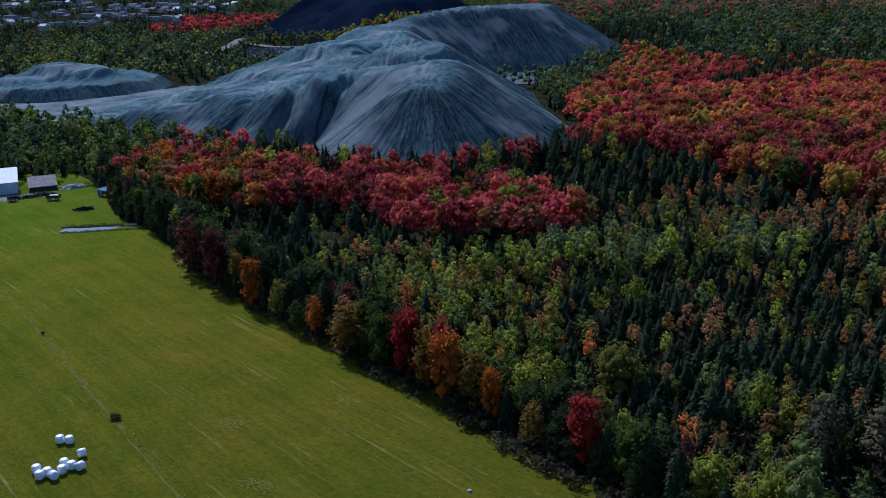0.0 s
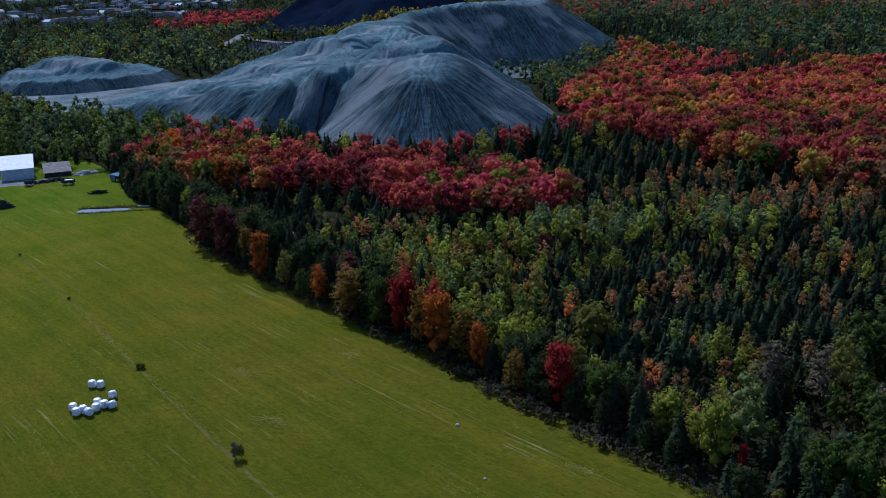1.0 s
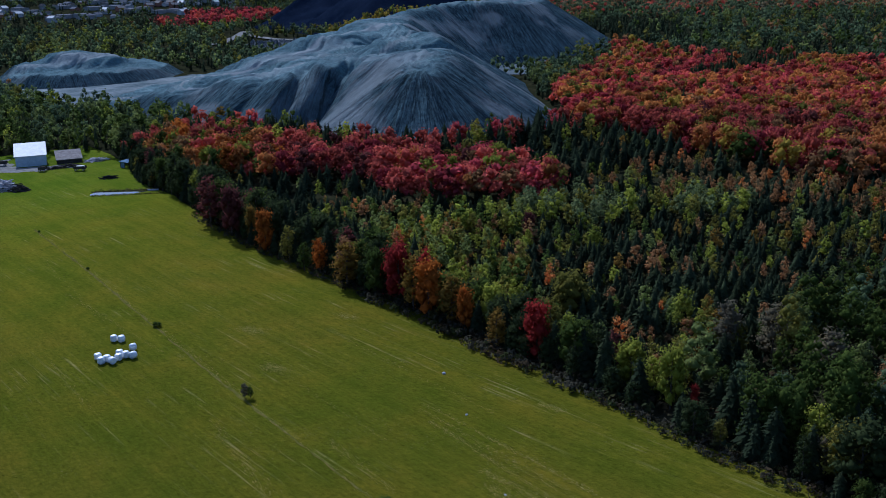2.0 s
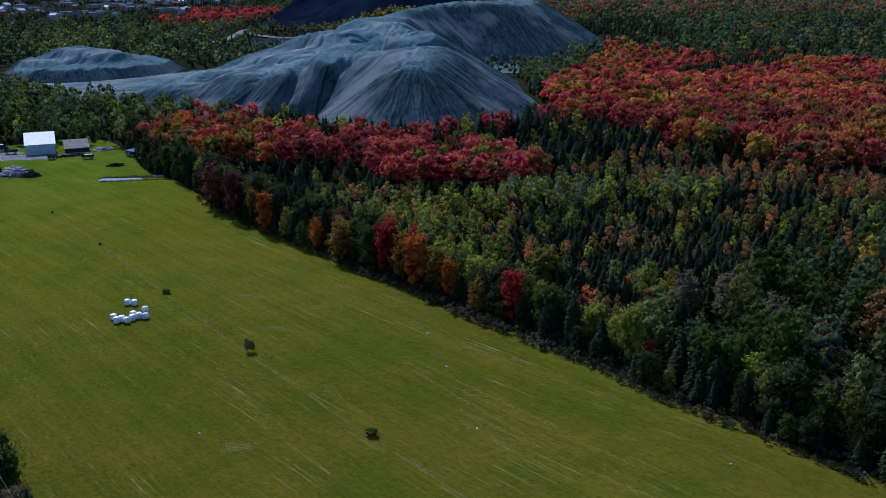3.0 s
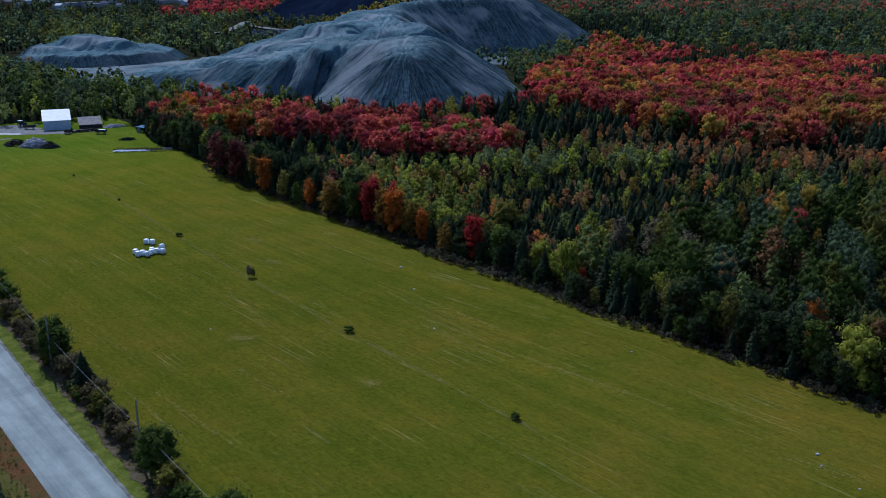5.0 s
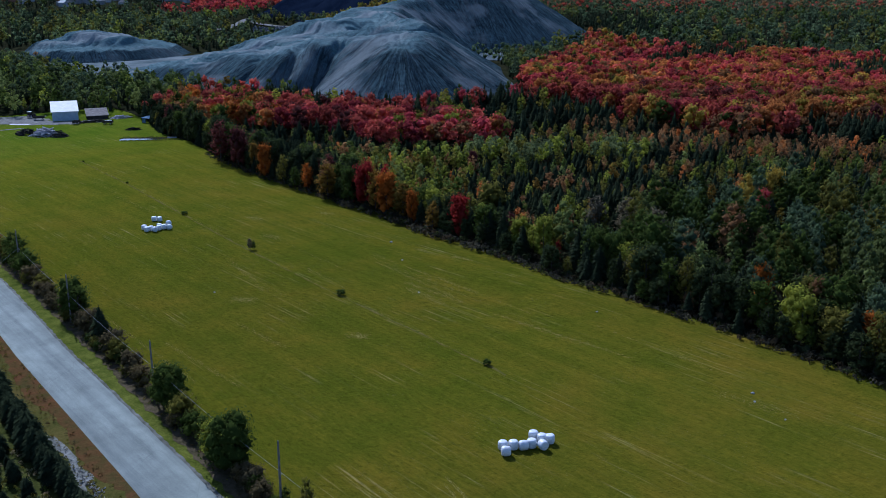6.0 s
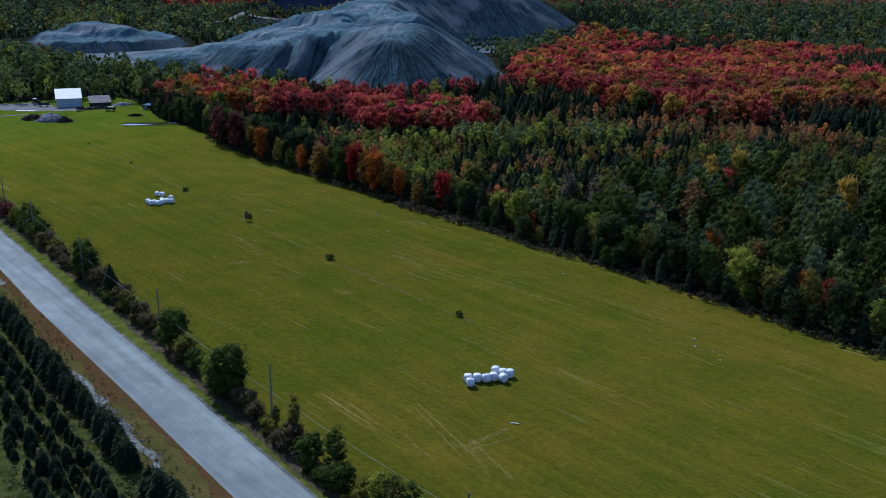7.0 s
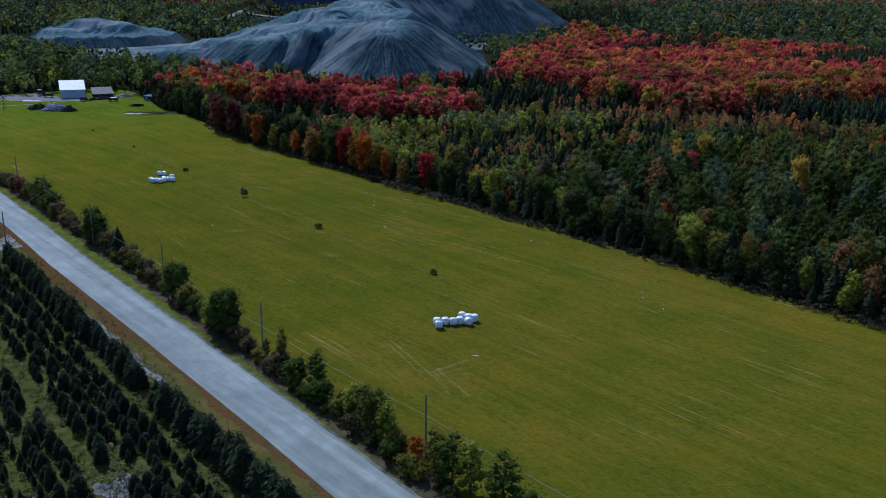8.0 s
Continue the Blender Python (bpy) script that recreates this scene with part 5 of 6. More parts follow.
def patch(name, poly, z, material, label, category, cells=40, ragged=2.0, drape=None):
    """A flat patch of ground with a ragged edge."""
    p = np.array(poly, float)
    x0, y0, x1, y1 = *p.min(0), *p.max(0)
    xs, ys = np.linspace(x0 - ragged, x1 + ragged, cells), np.linspace(y0 - ragged, y1 + ragged, cells)
    gx, gy = np.meshgrid(xs, ys)
    wx = gx + ragged * (vnoise(gx, gy, 0.35, 81) - 0.5) * 2
    wy = gy + ragged * (vnoise(gx, gy, 0.35, 82) - 0.5) * 2
    keep = inside(wx, wy, poly).ravel()
    v = np.stack([gx, gy, (drape(gx, gy) if drape else 0) + z + 0 * gx], -1).reshape(-1, 3)
    i = (np.arange(cells - 1)[:, None] * cells + np.arange(cells - 1)[None]).ravel()
    f = np.stack([i, i + 1, i + cells + 1, i + cells], 1)
    f = f[keep[f].sum(1) > 2]
    return tagged(new(name, mesh_np(name, v, f, material, smooth=True)), label, category, kind="structure")


patch("gravel_yard", [(35, 345), (40, 335), (48, 331), (58, 316), (66, 311), (74.5, 306), (86, 304), (91, 310), (84, 313), (73, 317), (73, 332), (76, 339), (60, 347), (50, 349)], 0.14, GRAVEL, "pale gravel yard and track in front of the barn", "yard", 60, 1.2, land)
patch("farm_track", [(20, 310), (56, 307.6), (57, 305.6), (20, 307.4)], 0.14, GRAVEL, "pale wheel track across the grass by the yard", "track", 50, 0.4, land)
patch("driveway", [(-14.2, 86), (-14.6, 71), (-22, 69), (-40, 72), (-40, 77), (-20, 76)], 0.17, GRAVEL, "pale gravel driveway joining the road", "driveway", 40, 0.5)
patch("gravel_patch", [(-37, -22), (-34, -21), (-33.4, -26), (-35.6, -27.4), (-37.6, -25)], 0.09, STONY, "bare pale stony patch among the young firs", "ground", 30, 1.2)
patch("gravel_ditch", [(-22.3, 31), (-21.7, 30.5), (-21.4, 20), (-21.7, 11), (-21.3, 3), (-21.3, -3), (-22.4, -7.5), (-23.3, -7), (-23.1, 0), (-22.7, 8), (-22.3, 20)], 0.15, WASHED, "pale stony ditch beside the road bank", "ditch", 110, 1.6)
patch("gravel_ditch", [(-22.6, -13), (-22, -13), (-22.6, -20), (-23.2, -20)], 0.16, WASHED, "pale stony washout beside the road bank", "ditch", 40, 0.8)
patch("gravel_ditch", [(-24, -29), (-23.2, -29), (-23.6, -36), (-24.6, -36)], 0.16, WASHED, "pale stony washout below the road bank", "ditch", 40, 0.8)
patch("tailings_flat", VALLEY, 0.35, simple("pale_tailings_dust", (0.07, 0.09, 0.096), (0.14, 0.16, 0.165), 0.05, fine=0.5), "pale dusty tailings floor between the heaps", "ground", 40, 4.0, land)
patch("tailings_flat", [(122, 640), (124, 560), (130, 500), (136, 446), (152, 415), (180, 410), (232, 470), (270, 530), (262, 570), (200, 556), (160, 566), (150, 600), (140, 660)], 0.35, simple("grey_tailings_dust", (0.08, 0.105, 0.11), (0.22, 0.245, 0.24), 0.05, fine=0.4), "grey dusty tailings ground round the low heap", "ground", 60, 5.0, land)
patch("pond", [(72.5, 248.3), (75.5, 244.6), (80, 240.4), (87, 236.6), (89.5, 236.2), (91, 239), (87, 241.8), (80, 246.5), (75.3, 251)], 0.13, WATER, "small still farm pond reflecting the sky", "pond", 50, 0.6, lambda x, y: np.full(np.shape(x), -2.62))
patch("pond_bank", [(75, 251.4), (80, 247), (87, 242.2), (91, 239.6), (92, 242.5), (82, 249.4), (75, 254.2)], 0.15, GROUND, "dark muddy far bank of the pond", "bank", 50, 0.4, land)


def wheel(parent, x, y, r, w):
    v, f = tube_np([(x, y - w / 2, r), (x, y - w / 4, r), (x, y + w / 4, r), (x, y + w / 2, r)], [r * 0.9, r, r, r * 0.9], 14)
    k = part("wheel", mesh_np("wheel", v, f, RUBBER, smooth=True), RUBBER, parent)
    v, f = tube_np([(x, y - w / 2 - 0.02, r), (x, y + w / 2 + 0.02, r)], [r * 0.5, r * 0.5], 10)
    part("rim", mesh_np("rim", np.concatenate([v, [[x, y - w / 2 - 0.03, r], [x, y + w / 2 + 0.03, r]]]), [f, np.array([(i, (i + 1) % 10, 20) for i in range(10)] + [(10 + i, 10 + (i + 1) % 10, 21) for i in range(10)])], BOARD), BOARD, k)


def tractor(at, rz):
    t = thing("tractor", "old dark farm tractor with a pale cab roof in the yard", "tractor", at=at, rz=rz)
    part("body", box_bm(bmesh.new(), (2.6, 0.9, 0.9), (0.6, 0, 1.1), 0, 0.12), METAL, t)
    part("cab", box_bm(bmesh.new(), (1.3, 1.3, 1.3), (-0.9, 0, 1.9), 0, 0.1), DARK, t)
    part("roof", box_bm(bmesh.new(), (1.6, 1.6, 0.18), (-0.9, 0, 2.65), 0, 0.06), ROOF_WHITE, t, "pale cab roof")
    for x, y, r, w in ((-0.9, -0.85, 0.8, 0.4), (-0.9, 0.85, 0.8, 0.4), (1.4, -0.7, 0.5, 0.3), (1.4, 0.7, 0.5, 0.3)):
        wheel(t, x, y, r, w)
    return t


def wagon(at, rz, length, label, pale=False):
    t = thing("farm_wagon", label, "wagon", at=at, rz=rz)
    part("bed", box_bm(bmesh.new(), (length, 2.0, 0.3), (0, 0, 0.95), 0, 0.05), METAL, t)
    for sy in (-0.95, 0.95):
        part("side_board", box_bm(bmesh.new(), (length, 0.08, 0.6), (0, sy, 1.4), 0, 0.02), DARK, t)
    part("load", box_bm(bmesh.new(), (length * 0.7, 1.6, 0.6), (0.2, 0, 1.45), 8, 0.15), ROOF_WHITE if pale else DARK, t, "pale sheeted load" if pale else "dark load")
    for x in (-length * 0.32, length * 0.32):
        for y in (-0.8, 0.8):
            wheel(t, x, y, 0.42, 0.26)
    return t


tractor((68.6, 336, -3.5), 20)
wagon((68.8, 327, -3.5), -30, 4.5, "rusty flat farm wagon with a dark load beside the barn")
wagon((86.3, 295.2, -3.4), -40, 4.0, "dark farm wagon with a pale sheeted load on the grass", True)
wagon((76.4, 304, -3.5), -38, 2.4, "small dark trailer parked before the barn")
for x, y in ((57.3, 320), (60.2, 317.4)):
    bm = box_bm(bmesh.new(), (4.2, 2.0, 0.12), (x, y, -3.5), -38, 0.03)
    me = bpy.data.meshes.new("metal_sheet")
    bm.to_mesh(me)
    bm.free()
    me.materials.append(ROOF_WHITE)
    tagged(new("metal_sheet", me), "pale metal roofing sheet lying on the grass", "metal sheet", "metal sheets in the yard")


def board_mesh(mats):
    """One rough beam of unit size, shared by all of its colour."""
    if mats.name not in CROWNS:
        bm = bmesh.new()
        made = bmesh.ops.create_cube(bm, size=1)["verts"]
        for v in made:
            v.co.y *= 1 + 0.3 * v.co.x * v.co.z
            v.co.z *= 1 - 0.2 * abs(v.co.x)
        me = bpy.data.meshes.new("board")
        bm.to_mesh(me)
        bm.free()
        me.materials.append(mats)
        CROWNS[mats.name] = me
    return CROWNS[mats.name]


def timber_pile(at, rx, ry, high, count, mats, label, seed):
    """Boards and beams thrown in a long heap, each one a part."""
    rng = np.random.default_rng(seed)
    t = thing("scrap_timber", label, "timber pile", at=at)
    for k in range(count):
        a, q = rng.uniform(0, 2 * math.pi), math.sqrt(rng.uniform())
        x, y = math.cos(a) * q * rx, math.sin(a) * q * ry
        z = (1 - q * q) * high * rng.uniform(0.3, 1.0) + 0.12
        m = pose(x, y, z, rng.uniform(-12, 12), rng.uniform(-14, 14), rng.normal(-35, 35)) @ Matrix.Diagonal((rng.uniform(1.2, 3.6), rng.uniform(0.25, 0.7), rng.uniform(0.12, 0.35), 1))
        part("board", board_mesh(mats), mats, t).matrix_basis = m
    return t


timber_pile((52.5, 288.5, -3.4), 3.4, 4.0, 2.2, 70, DARK, "heap of dark scrap timber and roots on the grass", 5)
timber_pile((56.8, 280.5, -3.4), 4.2, 5.2, 3.4, 190, BOARD, "tall heap of grey weathered boards and logs on the grass", 6)
timber_pile((60, 273.6, -3.2), 2.6, 2.6, 2.5, 44, DARK, "dark scrap heap at the end of the board heap", 7)
timber_pile((98, 311.5, -3.6), 4.0, 2.6, 1.0, 60, BOARD, "low litter of pale boards and rubble behind the shed", 8)
timber_pile((84, 306.5, -3.5), 6.0, 1.2, 0.9, 60, DARK, "low line of dark scrap along the yard", 9)
timber_pile((88, 272.5, -3.2), 2.4, 1.8, 1.0, 30, RUBBER, "black scrap heap on the grass by the trees", 10)


def shelter(at, rz):
    t = thing("field_shelter", "low faded blue shelter with dark openings under the trees", "shelter", at=at, rz=rz)
    part("back_wall", box_bm(bmesh.new(), (8, 0.15, 2.6), (0, 1.8, 1.3)), BLUE, t)
    for x in (-4, -1.4, 1.4, 4):
        part("post", box_bm(bmesh.new(), (0.18, 0.18, 2.3), (x, -1.8, 1.15)), DARK, t)
    for x in (-2.7, 2.7):
        part("front_panel", box_bm(bmesh.new(), (2.4, 0.1, 2.1), (x, -1.7, 1.1)), BLUE, t)
    roof = box_bm(bmesh.new(), (8.6, 4.4, 0.12), (0, 0, 2.6), 0, 0.02)
    bmesh.ops.rotate(roof, verts=roof.verts, cent=(0, 0, 2.6), matrix=Matrix.Rotation(radians(5), 3, "X"))
    part("roof", roof, BLUE, t)
    return t


shelter((101.4, 287, -3.6), -78)


def windmill(at):
    t = thing("garden_windmill", "thin metal garden windmill on a lattice mast", "windmill", at=at)
    for k in range(3):
        a = k * 2.094
        v, f = tube_np([(math.cos(a) * 0.7, math.sin(a) * 0.7, 0), (math.cos(a) * 0.12, math.sin(a) * 0.12, 5.6)], [0.06, 0.05], 6)
        part("leg", mesh_np("leg", v, f, METAL), METAL, t)
    for z in (1.4, 2.8, 4.2):
        r = 0.7 - 0.58 * z / 5.6
        q = [(math.cos(k * 2.094) * r, math.sin(k * 2.094) * r, z) for k in range(4)]
        v, f = tube_np(q, [0.04] * 4, 5)
        part("brace", mesh_np("brace", v, f, METAL), METAL, t)
    rotor = part("rotor", mesh_np("rotor", *tube_np([(0, -0.5, 5.7), (0, 0.9, 5.7)], [0.06, 0.06], 6), METAL), METAL, t)
    for k in range(6):
        a = k * math.pi / 3 + 0.3
        m = pose(math.cos(a) * 0.75, -0.5, 5.7 + math.sin(a) * 0.75, 0, -math.degrees(a), 0) @ pose(0, 0, 0, 25)
        bm = bmesh.new()
        bmesh.ops.create_cube(bm, size=1, matrix=m @ Matrix.Diagonal((1.2, 0.03, 0.28, 1)))
        part("blade", bm, METAL, rotor)
    bm = bmesh.new()
    bmesh.ops.create_cube(bm, size=1, matrix=pose(0, 1.2, 5.7) @ Matrix.Diagonal((0.03, 0.9, 0.7, 1)))
    part("tail", bm, METAL, t)
    return t


windmill((39.6, 289.2, -3.3))
tagged(new("plank", mesh_np("plank", *tube_np([(88, 241.2, -2.3), (90.8, 239.6, -2.3)], [0.4, 0.4], 4), BOARD)), "pale wooden jetty plank over the pond", "plank")

# ---- quarry and town in the distance ----
def ribbon(name, line, wide, up, material, label):
    """A track laid on the land."""
    pts = [Vector((*p, 0)) for p in line]
    fine = []
    for a, b in zip(pts, pts[1:]):
        fine += [a.lerp(b, k / 8) for k in range(8)]
    fine.append(pts[-1])
    v, f = [], []
    for i, p in enumerate(fine):
        way = (fine[min(i + 1, len(fine) - 1)] - fine[max(i - 1, 0)]).normalized()
        side = Vector((-way.y, way.x, 0)) * wide * 0.5
        for q in (p - side, p + side):
            v.append((q.x, q.y, float(land(q.x, q.y)) + up))
        if i:
            f.append((2 * i - 2, 2 * i - 1, 2 * i + 1, 2 * i))
    return tagged(new(name, mesh_np(name, v, np.array(f), material)), label, "track", kind="structure")


ribbon("quarry_track", TRACK, 10, 0.9, GRAVEL, "pale quarry track")
ribbon("quarry_track", TRACK_LOW, 8, 1.0, GRAVEL, "pale quarry track running down to the tailings heap")
_r = np.random.default_rng(91)
patch("quarry_floor", PIT, 0.5, simple("quarry_rubble", (0.03, 0.04, 0.05), (0.12, 0.135, 0.145), 0.06, fine=0.3, relief=0.5), "blue-grey rubble floor of the quarry", "ground", 60, 6.0, land)


def boulders(name, x, y, z, size, material, label, seed):
    """Many broken rocks in one mesh."""
    rng = np.random.default_rng(seed)
    base = np.array([(1, 0, 0), (-1, 0, 0), (0, 1, 0), (0, -1, 0), (0, 0, 1), (0, 0, -0.6), (0.6, 0.6, 0.5), (-0.6, -0.5, 0.5)])
    tri = np.array([(6, 4, 0), (6, 2, 4), (6, 0, 2), (7, 1, 4), (7, 4, 3), (7, 3, 1), (0, 4, 3), (1, 2, 4), (0, 3, 5), (3, 1, 5), (1, 2, 5), (2, 0, 5), (1, 4, 2)])
    n = len(x)
    v = base[None] * rng.uniform(0.6, 1.3, (n, 8, 1)) * size[:, None, None] * rng.uniform(0.6, 1.2, (n, 1, 3)) + np.stack([x, y, z], 1)[:, None]
    f = tri[None] + (np.arange(n) * 8)[:, None, None]
    return tagged(new(name, mesh_np(name, v.reshape(-1, 3), f.reshape(-1, 3), material)), label, "rocks", kind="stuff")


ROCK = simple("blue_grey_rock", (0.06, 0.07, 0.085), (0.2, 0.21, 0.22), 0.08, fine=0.5)
_x, _y = _r.uniform(330, 425, 900), _r.uniform(560, 760, 900)
_k = inside(_x, _y, [(388, 738), (425, 745), (428, 700), (412, 640), (406, 623), (361, 600), (345, 625), (370, 680)])
_x, _y = _x[_k], _y[_k]
boulders("quarry_rocks", _x, _y, land(_x, _y) + 0.3, _r.uniform(0.8, 3.4, len(_x)), ROCK, "broken blue-grey rock on the quarry bank", 92)
_a, _q = _r.uniform(0, 6.28, 260), np.sqrt(_r.uniform(0, 1, 260))
_x, _y = 455 + np.cos(_a) * _q * 24, 598 + np.sin(_a) * _q * 12
boulders("rock_pile", _x, _y, land(_x, _y) + (1 - _q ** 2) * 8, _r.uniform(1.0, 3.2, 260), simple("pale_blue_rock", (0.16, 0.18, 0.2), (0.4, 0.42, 0.44), 0.1, fine=0.6), "pale heap of broken rock beside the tailings", 93)

_walls = [simple("house_wall_pale", (0.3, 0.31, 0.32), (0.42, 0.43, 0.44), 0.4), simple("house_wall_grey", (0.2, 0.2, 0.2), (0.32, 0.31, 0.3), 0.4), simple("house_wall_brick", (0.2, 0.1, 0.07), (0.3, 0.16, 0.11), 0.4)]
_roofs = [simple("house_roof_grey", (0.12, 0.12, 0.13), (0.22, 0.22, 0.23), 0.4), ROOF_WHITE, simple("house_roof_dark", (0.05, 0.05, 0.055), (0.1, 0.1, 0.1), 0.4), ROOF_BROWN]
_protos = []
for k in range(8):
    _protos.append((_walls[k % 3], _roofs[(0, 2, 0, 1, 2, 3, 0, 0)[k]], (11, 9, 13, 10, 8, 12, 14, 22)[k], (8, 7, 9, 8, 7, 8, 10, 14)[k], (3.2, 5.4, 3.4, 5.6, 3.0, 5.2, 3.6, 5.0)[k], (2.4, 2.8, 2.2, 2.6, 2.2, 2.8, 2.4, 0.8)[k]))
_made = {}
_n = 0
for k in range(2600):
    x, y = _r.uniform(180, 720), _r.uniform(860, 1780)
    q = 0.64 * x + 0.77 * y
    lat = (0.77 * x - 0.64 * y) / q
    if not (-0.56 < lat < -0.2 and q > 1130 + 600 * (lat + 0.45) and q < 1720) or inside(np.array([x]), np.array([y]), FAR_RED)[0] or fractal(np.array([x]), np.array([y]), 0.02, 2, 71)[0] < 0.4:
        continue
    kind = int(_r.integers(0, 8)) if _r.uniform() < 0.8 else 7
    at, rz = (x, y, float(land(x, y)) - 0.2), float(_r.choice([20, 110]) + _r.uniform(-8, 8))
    if kind in _made:
        copy_thing(_made[kind], pose(*at, 0, 0, rz))
    else:
        wl, rf, L, D, h, rise = _protos[kind]
        _made[kind] = tagged(gabled("house", ("small distant town house with a grey roof", "two-storey distant town house with a dark roof", "long distant bungalow with a grey roof", "distant town house with a pale metal roof", "little distant house with a dark roof", "two-storey distant house with a brown roof", "wide distant house with a grey roof", "broad distant workshop with a low grey roof")[kind], at, rz, L, D, h, rise, wl, rf, "house"), group="houses of the distant town")
    _n += 1
    if _n >= 230:
        break

# ---- weeds, straw and stones ----
_n = 750
_at = np.array([(-35.5, -24.2, 1.3, 2.0), (-21.5, 10.5, 0.5, 10), (-22.7, -16.5, 0.4, 3), (-24, -32.5, 0.4, 3)])[_r.choice(4, _n, p=[0.3, 0.4, 0.15, 0.15])]
boulders("scattered_stones", _at[:, 0] + _r.normal(0, 0.6, _n) * _at[:, 2], _at[:, 1] + _r.normal(0, 0.6, _n) * _at[:, 3], np.full(_n, 0.15), _r.uniform(0.05, 0.19, _n), STONE, "pale stones scattered over bare soil", 94)
LOW = [broadleaf(180 + k, 22, 0.2, 0.55, 0.0, lobes=4, quad=False, heart=0) for k in range(4)]


def weeds(name, x, y, z, h, tint, label, seed):
    v, f, t = stamp(LOW, x, y, z, h, tint, seed)
    return tagged(new(name, mesh_np(name, v, f, LEAF, t)), label, "weeds", kind="stuff")


def pick(rng, n, cols):
    return np.array(cols)[rng.integers(0, len(cols), n)] * rng.uniform(0.7, 1.3, (n, 1))


_y = _r.uniform(-80, 200, 1500)
_thick = (_y > 54) & (_y < 114)
_x = edge_x(_y) + np.where(_thick, _r.uniform(-0.3, 5.5, 1500), _r.uniform(0.6, 4.2, 1500))
weeds("brush", _x, _y, land(_x, _y), np.where(_thick, _r.uniform(0.6, 1.8, 1500), _r.uniform(0.4, 1.2, 1500)), pick(_r, 1500, [(0.07, 0.065, 0.045), (0.1, 0.09, 0.06), (0.06, 0.07, 0.025), (0.08, 0.06, 0.035), (0.05, 0.05, 0.035)]), "grey and olive dry brush along the edge of the wood", 401)
_y = _r.uniform(-50, 80, 2900)
_x = hedge_x(_y) - 9.5 - 34 * _r.uniform(0, 1, 2900) ** 1.1
weeds("plantation_weeds", _x, _y, 0 * _x, _r.uniform(0.25, 0.8, 2900), pick(_r, 2900, [OLIVE, (0.13, 0.15, 0.03), (0.22, 0.19, 0.11), (0.15, 0.18, 0.04), (0.18, 0.14, 0.08), (0.14, 0.14, 0.07)]), "weeds and tall grass between the young firs", 402)
_y = _r.uniform(-70, 130, 2500)
_x = hedge_x(_y) + np.where(_r.uniform(size=2500) < 0.7, -4.2 - 5.4 * _r.uniform(0, 1, 2500) ** 0.7, _r.uniform(5.2, 8.2, 2500))
weeds("roadside_weeds", _x, _y, 0 * _x + 0.1, _r.uniform(0.12, 0.4, 2500), pick(_r, 2500, [OLIVE, DRAB, (0.12, 0.08, 0.028), (0.11, 0.075, 0.03), OLIVE]), "weeds along the road bank and hedge foot", 403)
_a, _y = _r.uniform(0, 1, 160), _r.uniform(-1.5, 1.5, 160)
weeds("pond_weeds", 76 + 16 * _a + 0.5 * _y, 253 - 11.5 * _a + 0.8 * _y, 0 * _a - 2.75, _r.uniform(0.2, 0.5, 160), pick(_r, 160, [OLIVE, GREEN, GREY]), "weeds on the pond's far bank", 404)


_a, _y = _r.uniform(-0.05, 1.05, 420), _r.uniform(-1.0, 1.0, 420)
_x, _y = 73.6 + 16 * _a + 0.4 * _y, 246.2 - 12 * _a + 0.9 * _y
weeds("pond_weeds", _x, _y, land(_x, _y), _r.uniform(0.15, 0.4, 420), pick(_r, 420, [OLIVE, GREEN, (0.1, 0.11, 0.03)]), "green weeds and reeds on the near bank of the pond", 406)


def straw(lines, seed):
    """Pale cut stalks left along wheel marks."""
    rng = np.random.default_rng(seed)
    vs = []
    for ax, ay, bx, by, spread, many in lines:
        many, spread = many * 8, spread * 0.8
        t = rng.uniform(0, 1, many)
        x, y = ax + (bx - ax) * t + rng.normal(0, spread, many), ay + (by - ay) * t + rng.normal(0, spread, many)
        a = math.atan2(by - ay, bx - ax) + rng.normal(0, 0.25, many)
        l, w = rng.uniform(0.04, 0.16, many), rng.uniform(0.008, 0.022, many)
        c, q = np.cos(a), np.sin(a)
        z = 0.12 + land(x, y) + rng.uniform(0, 0.02, many)
        vs.append(np.stack([np.stack([x + c * l * i - q * w * j, y + q * l * i + c * w * j, z], 1) for i, j in ((-1, -1), (1, -1), (1, 1), (-1, 1))], 1).reshape(-1, 3))
    v = np.concatenate(vs)
    return tagged(new("cut_straw", mesh_np("cut_straw", v, np.arange(len(v)).reshape(-1, 4), simple("pale_straw", (0.19, 0.16, 0.035), (0.31, 0.26, 0.07), 2.0))), "pale cut straw lying along wheel marks on the field", "straw", kind="stuff")


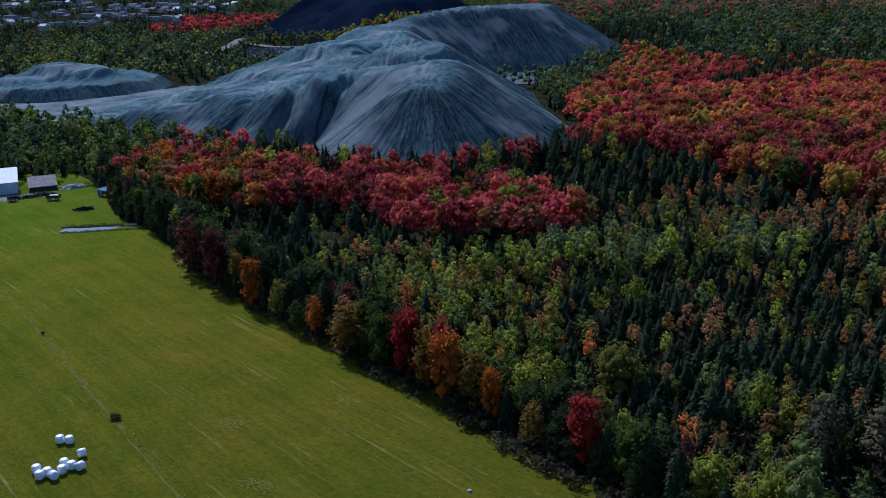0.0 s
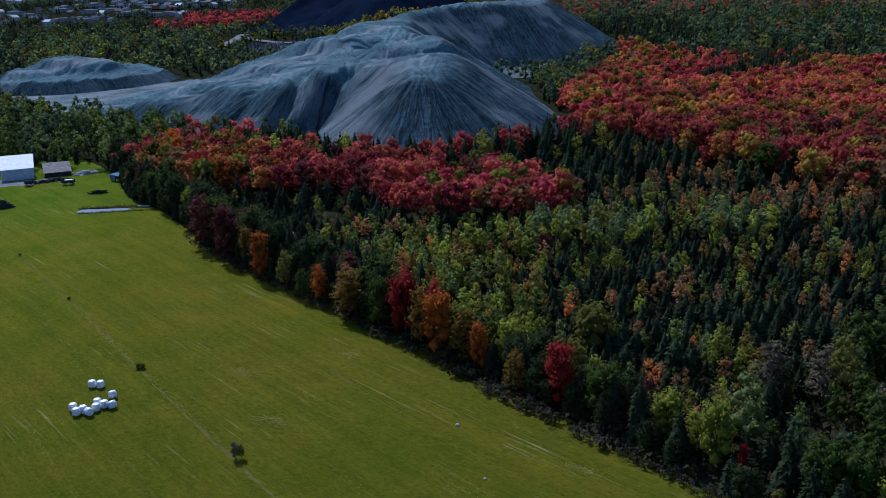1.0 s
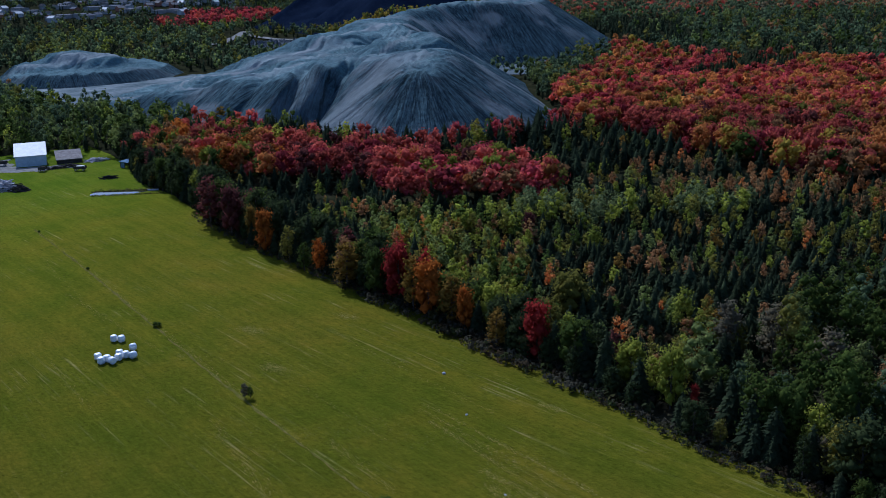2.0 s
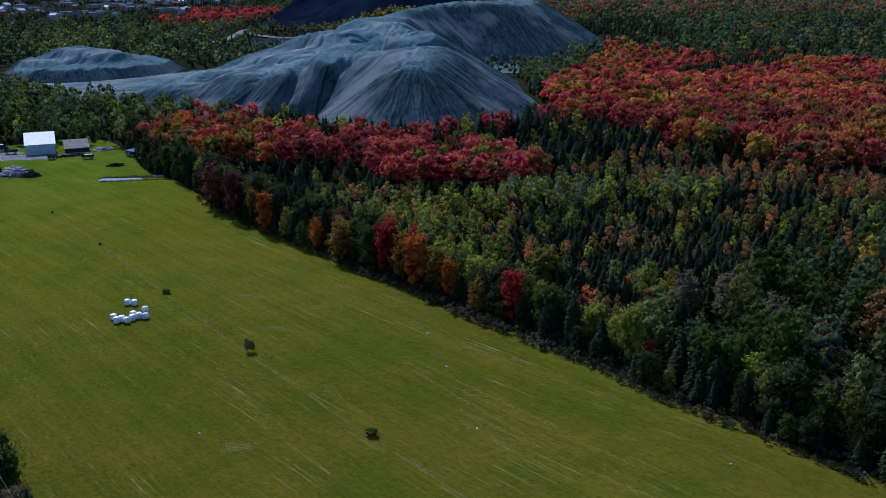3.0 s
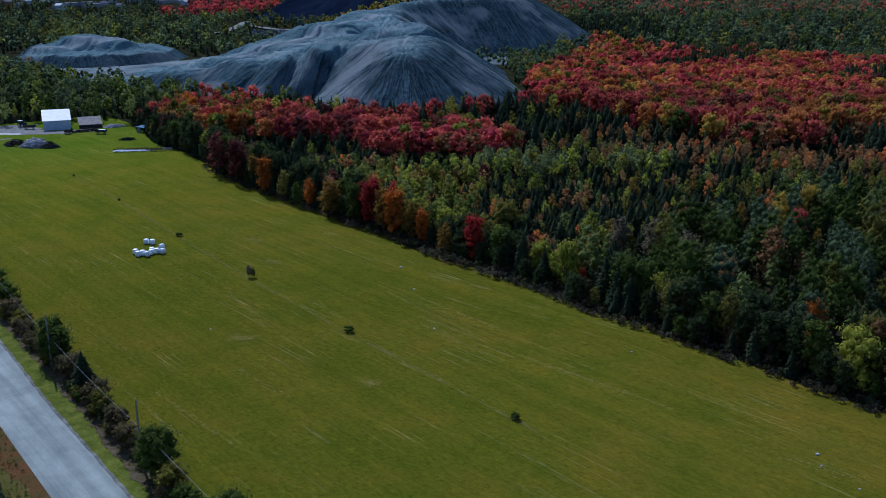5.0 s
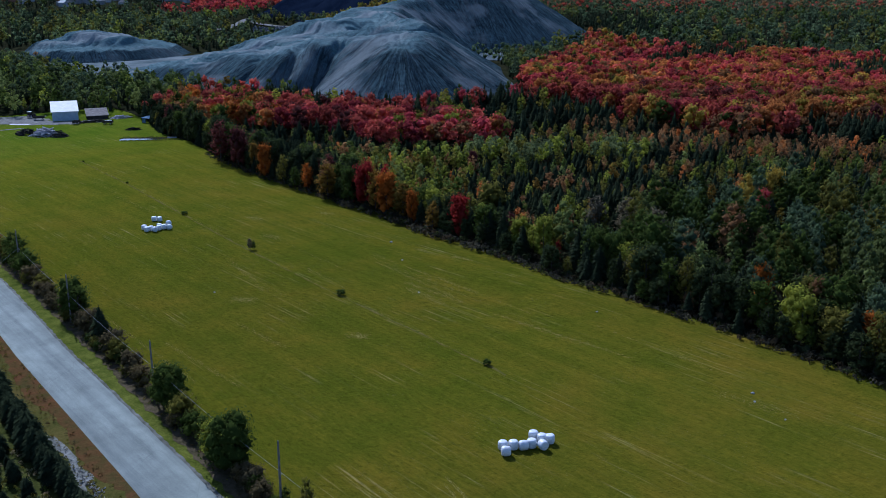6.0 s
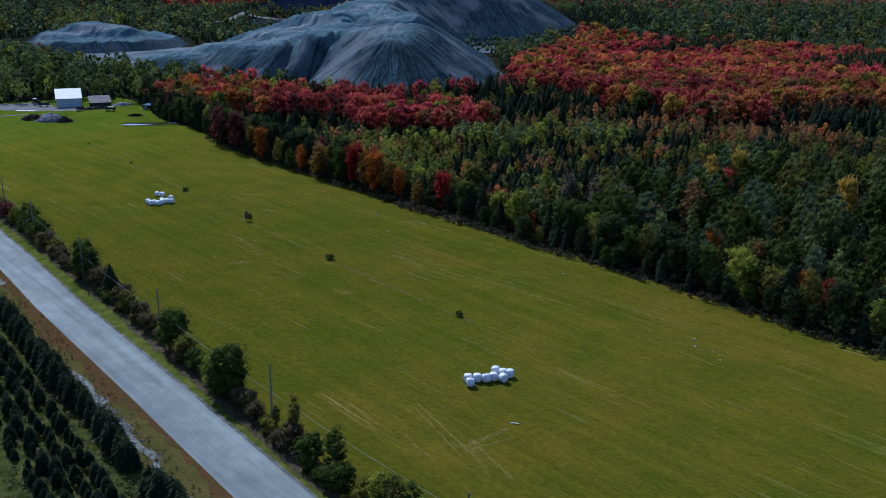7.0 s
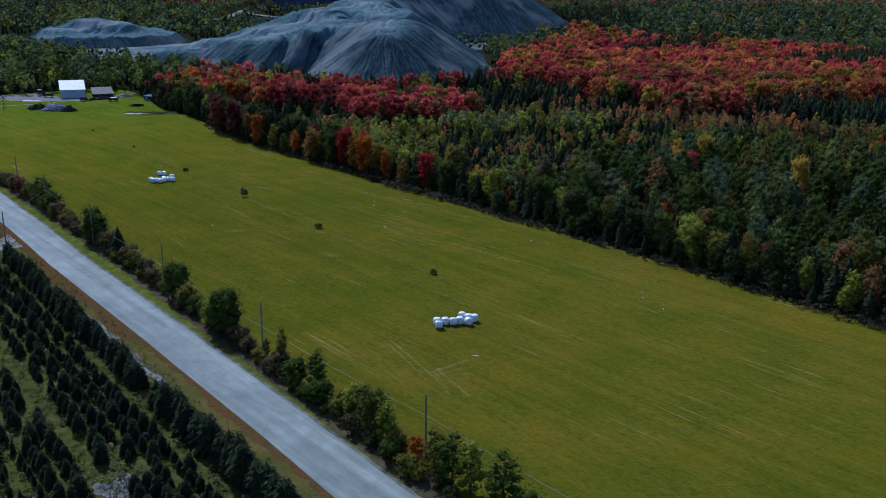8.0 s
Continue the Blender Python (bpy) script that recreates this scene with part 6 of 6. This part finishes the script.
straw([(8.8, -10.3, 5.2, -25, 0.14, 44), (7.6, -11.5, 4.2, -24, 0.14, 26), (12.7, -22.6, 5.8, -22.6, 0.3, 40), (11.5, -24.5, 6.2, -23.5, 0.25, 18), (7.4, -22, 5.2, -31, 0.25, 40), (6.4, -23, 3.8, -29, 0.25, 18), (2.5, -15, 1.2, -23, 0.2, 18),
       (50, -17, 52, -27, 0.9, 40), (56, -15, 57, 10, 0.2, 20), (53, 20, 54.5, 55, 0.2, 40), (50.6, 20, 52, 58, 0.25, 26), (44, 60, 46, 96, 0.3, 22), (26, 40, 28, 78, 0.4, 20), (60, 58, 62, 100, 0.35, 26), (18, 88, 20, 120, 0.4, 16), (33, 130, 40.5, 196, 0.5, 40), (36.5, 84, 34, 50, 0.4, 30), (46.3, 209, 43, 165, 0.5, 60), (43, 165, 39.5, 122, 0.5, 70), (39.5, 121, 36.8, 85, 0.5, 50), (34.4, 47, 33, 10, 0.4, 30),
       (52, 62, 49.2, 35, 0.3, 60), (55, 67, 54.1, 35, 0.3, 50), (53.4, 66, 52, 36, 0.3, 40), (48, 47, 48.3, 32, 0.5, 60), (46, 44, 45.4, 34, 0.8, 50), (48.3, 24, 50.7, -2, 0.25, 60), (48.5, 19, 49.7, 5, 0.6, 50), (-1.3, 62, -1.2, 30, 0.25, 50), (1.6, 46, 2.6, 25, 0.25, 40), (13.7, 47, 14.4, 33, 0.4, 30),
       (38.6, 66, 37, 50, 0.5, 30), (29.8, 81, 25.3, 58, 0.4, 36), (33.8, 151, 34.9, 108, 0.4, 40), (19, 58, 21, 55, 1.0, 60), (51, 112, 52, 108, 1.2, 60), (45, 94, 46.5, 90, 1.0, 50), (68.5, 108, 69.5, 104, 1.0, 50), (25, 31, 26, 29, 0.8, 36), (67, 56, 68, 52, 0.7, 30)], 405)


def field_stone(x, y, r, label="pale stone lying on the hayfield"):
    bm = bmesh.new()
    bmesh.ops.create_icosphere(bm, subdivisions=2, radius=r)
    for v in bm.verts:
        v.co *= 1 + 0.35 * (noise.noise(v.co * 2.3 / r + Vector((x, y, 0))))
        v.co.z *= 0.6
    me = bpy.data.meshes.new("stone")
    bm.to_mesh(me)
    bm.free()
    me.materials.append(STONE)
    ob = new("stone", me)
    ob.location = (x, y, 0.1 + r * 0.3 + float(land(x, y)))
    return tagged(ob, label, "stone", "stones on the hayfield")


for x, y, r in ((64.5, 73.7, 0.32), (53.6, -19.9, 0.24), (51.5, -21.5, 0.16), (49.9, -26.7, 0.15), (46, 41, 0.16), (-29.3, -15.4, 0.3), (-30.5, -21.2, 0.28), (-29, -17, 0.22), (-28.6, -14, 0.22), (57, 60, 0.22), (62, 14, 0.2), (18, 63, 0.18)):
    field_stone(x, y, r)
bm = box_bm(bmesh.new(), (1.1, 0.2, 0.1), (14.2, -22.2, 0.16), 125, 0.02)
_me = bpy.data.meshes.new("plank")
bm.to_mesh(_me)
bm.free()
_me.materials.append(simple("bleached_wood", (0.45, 0.42, 0.3), (0.6, 0.56, 0.42), 2.0))
tagged(new("plank", _me), "bleached pale plank lying on the hayfield", "plank")
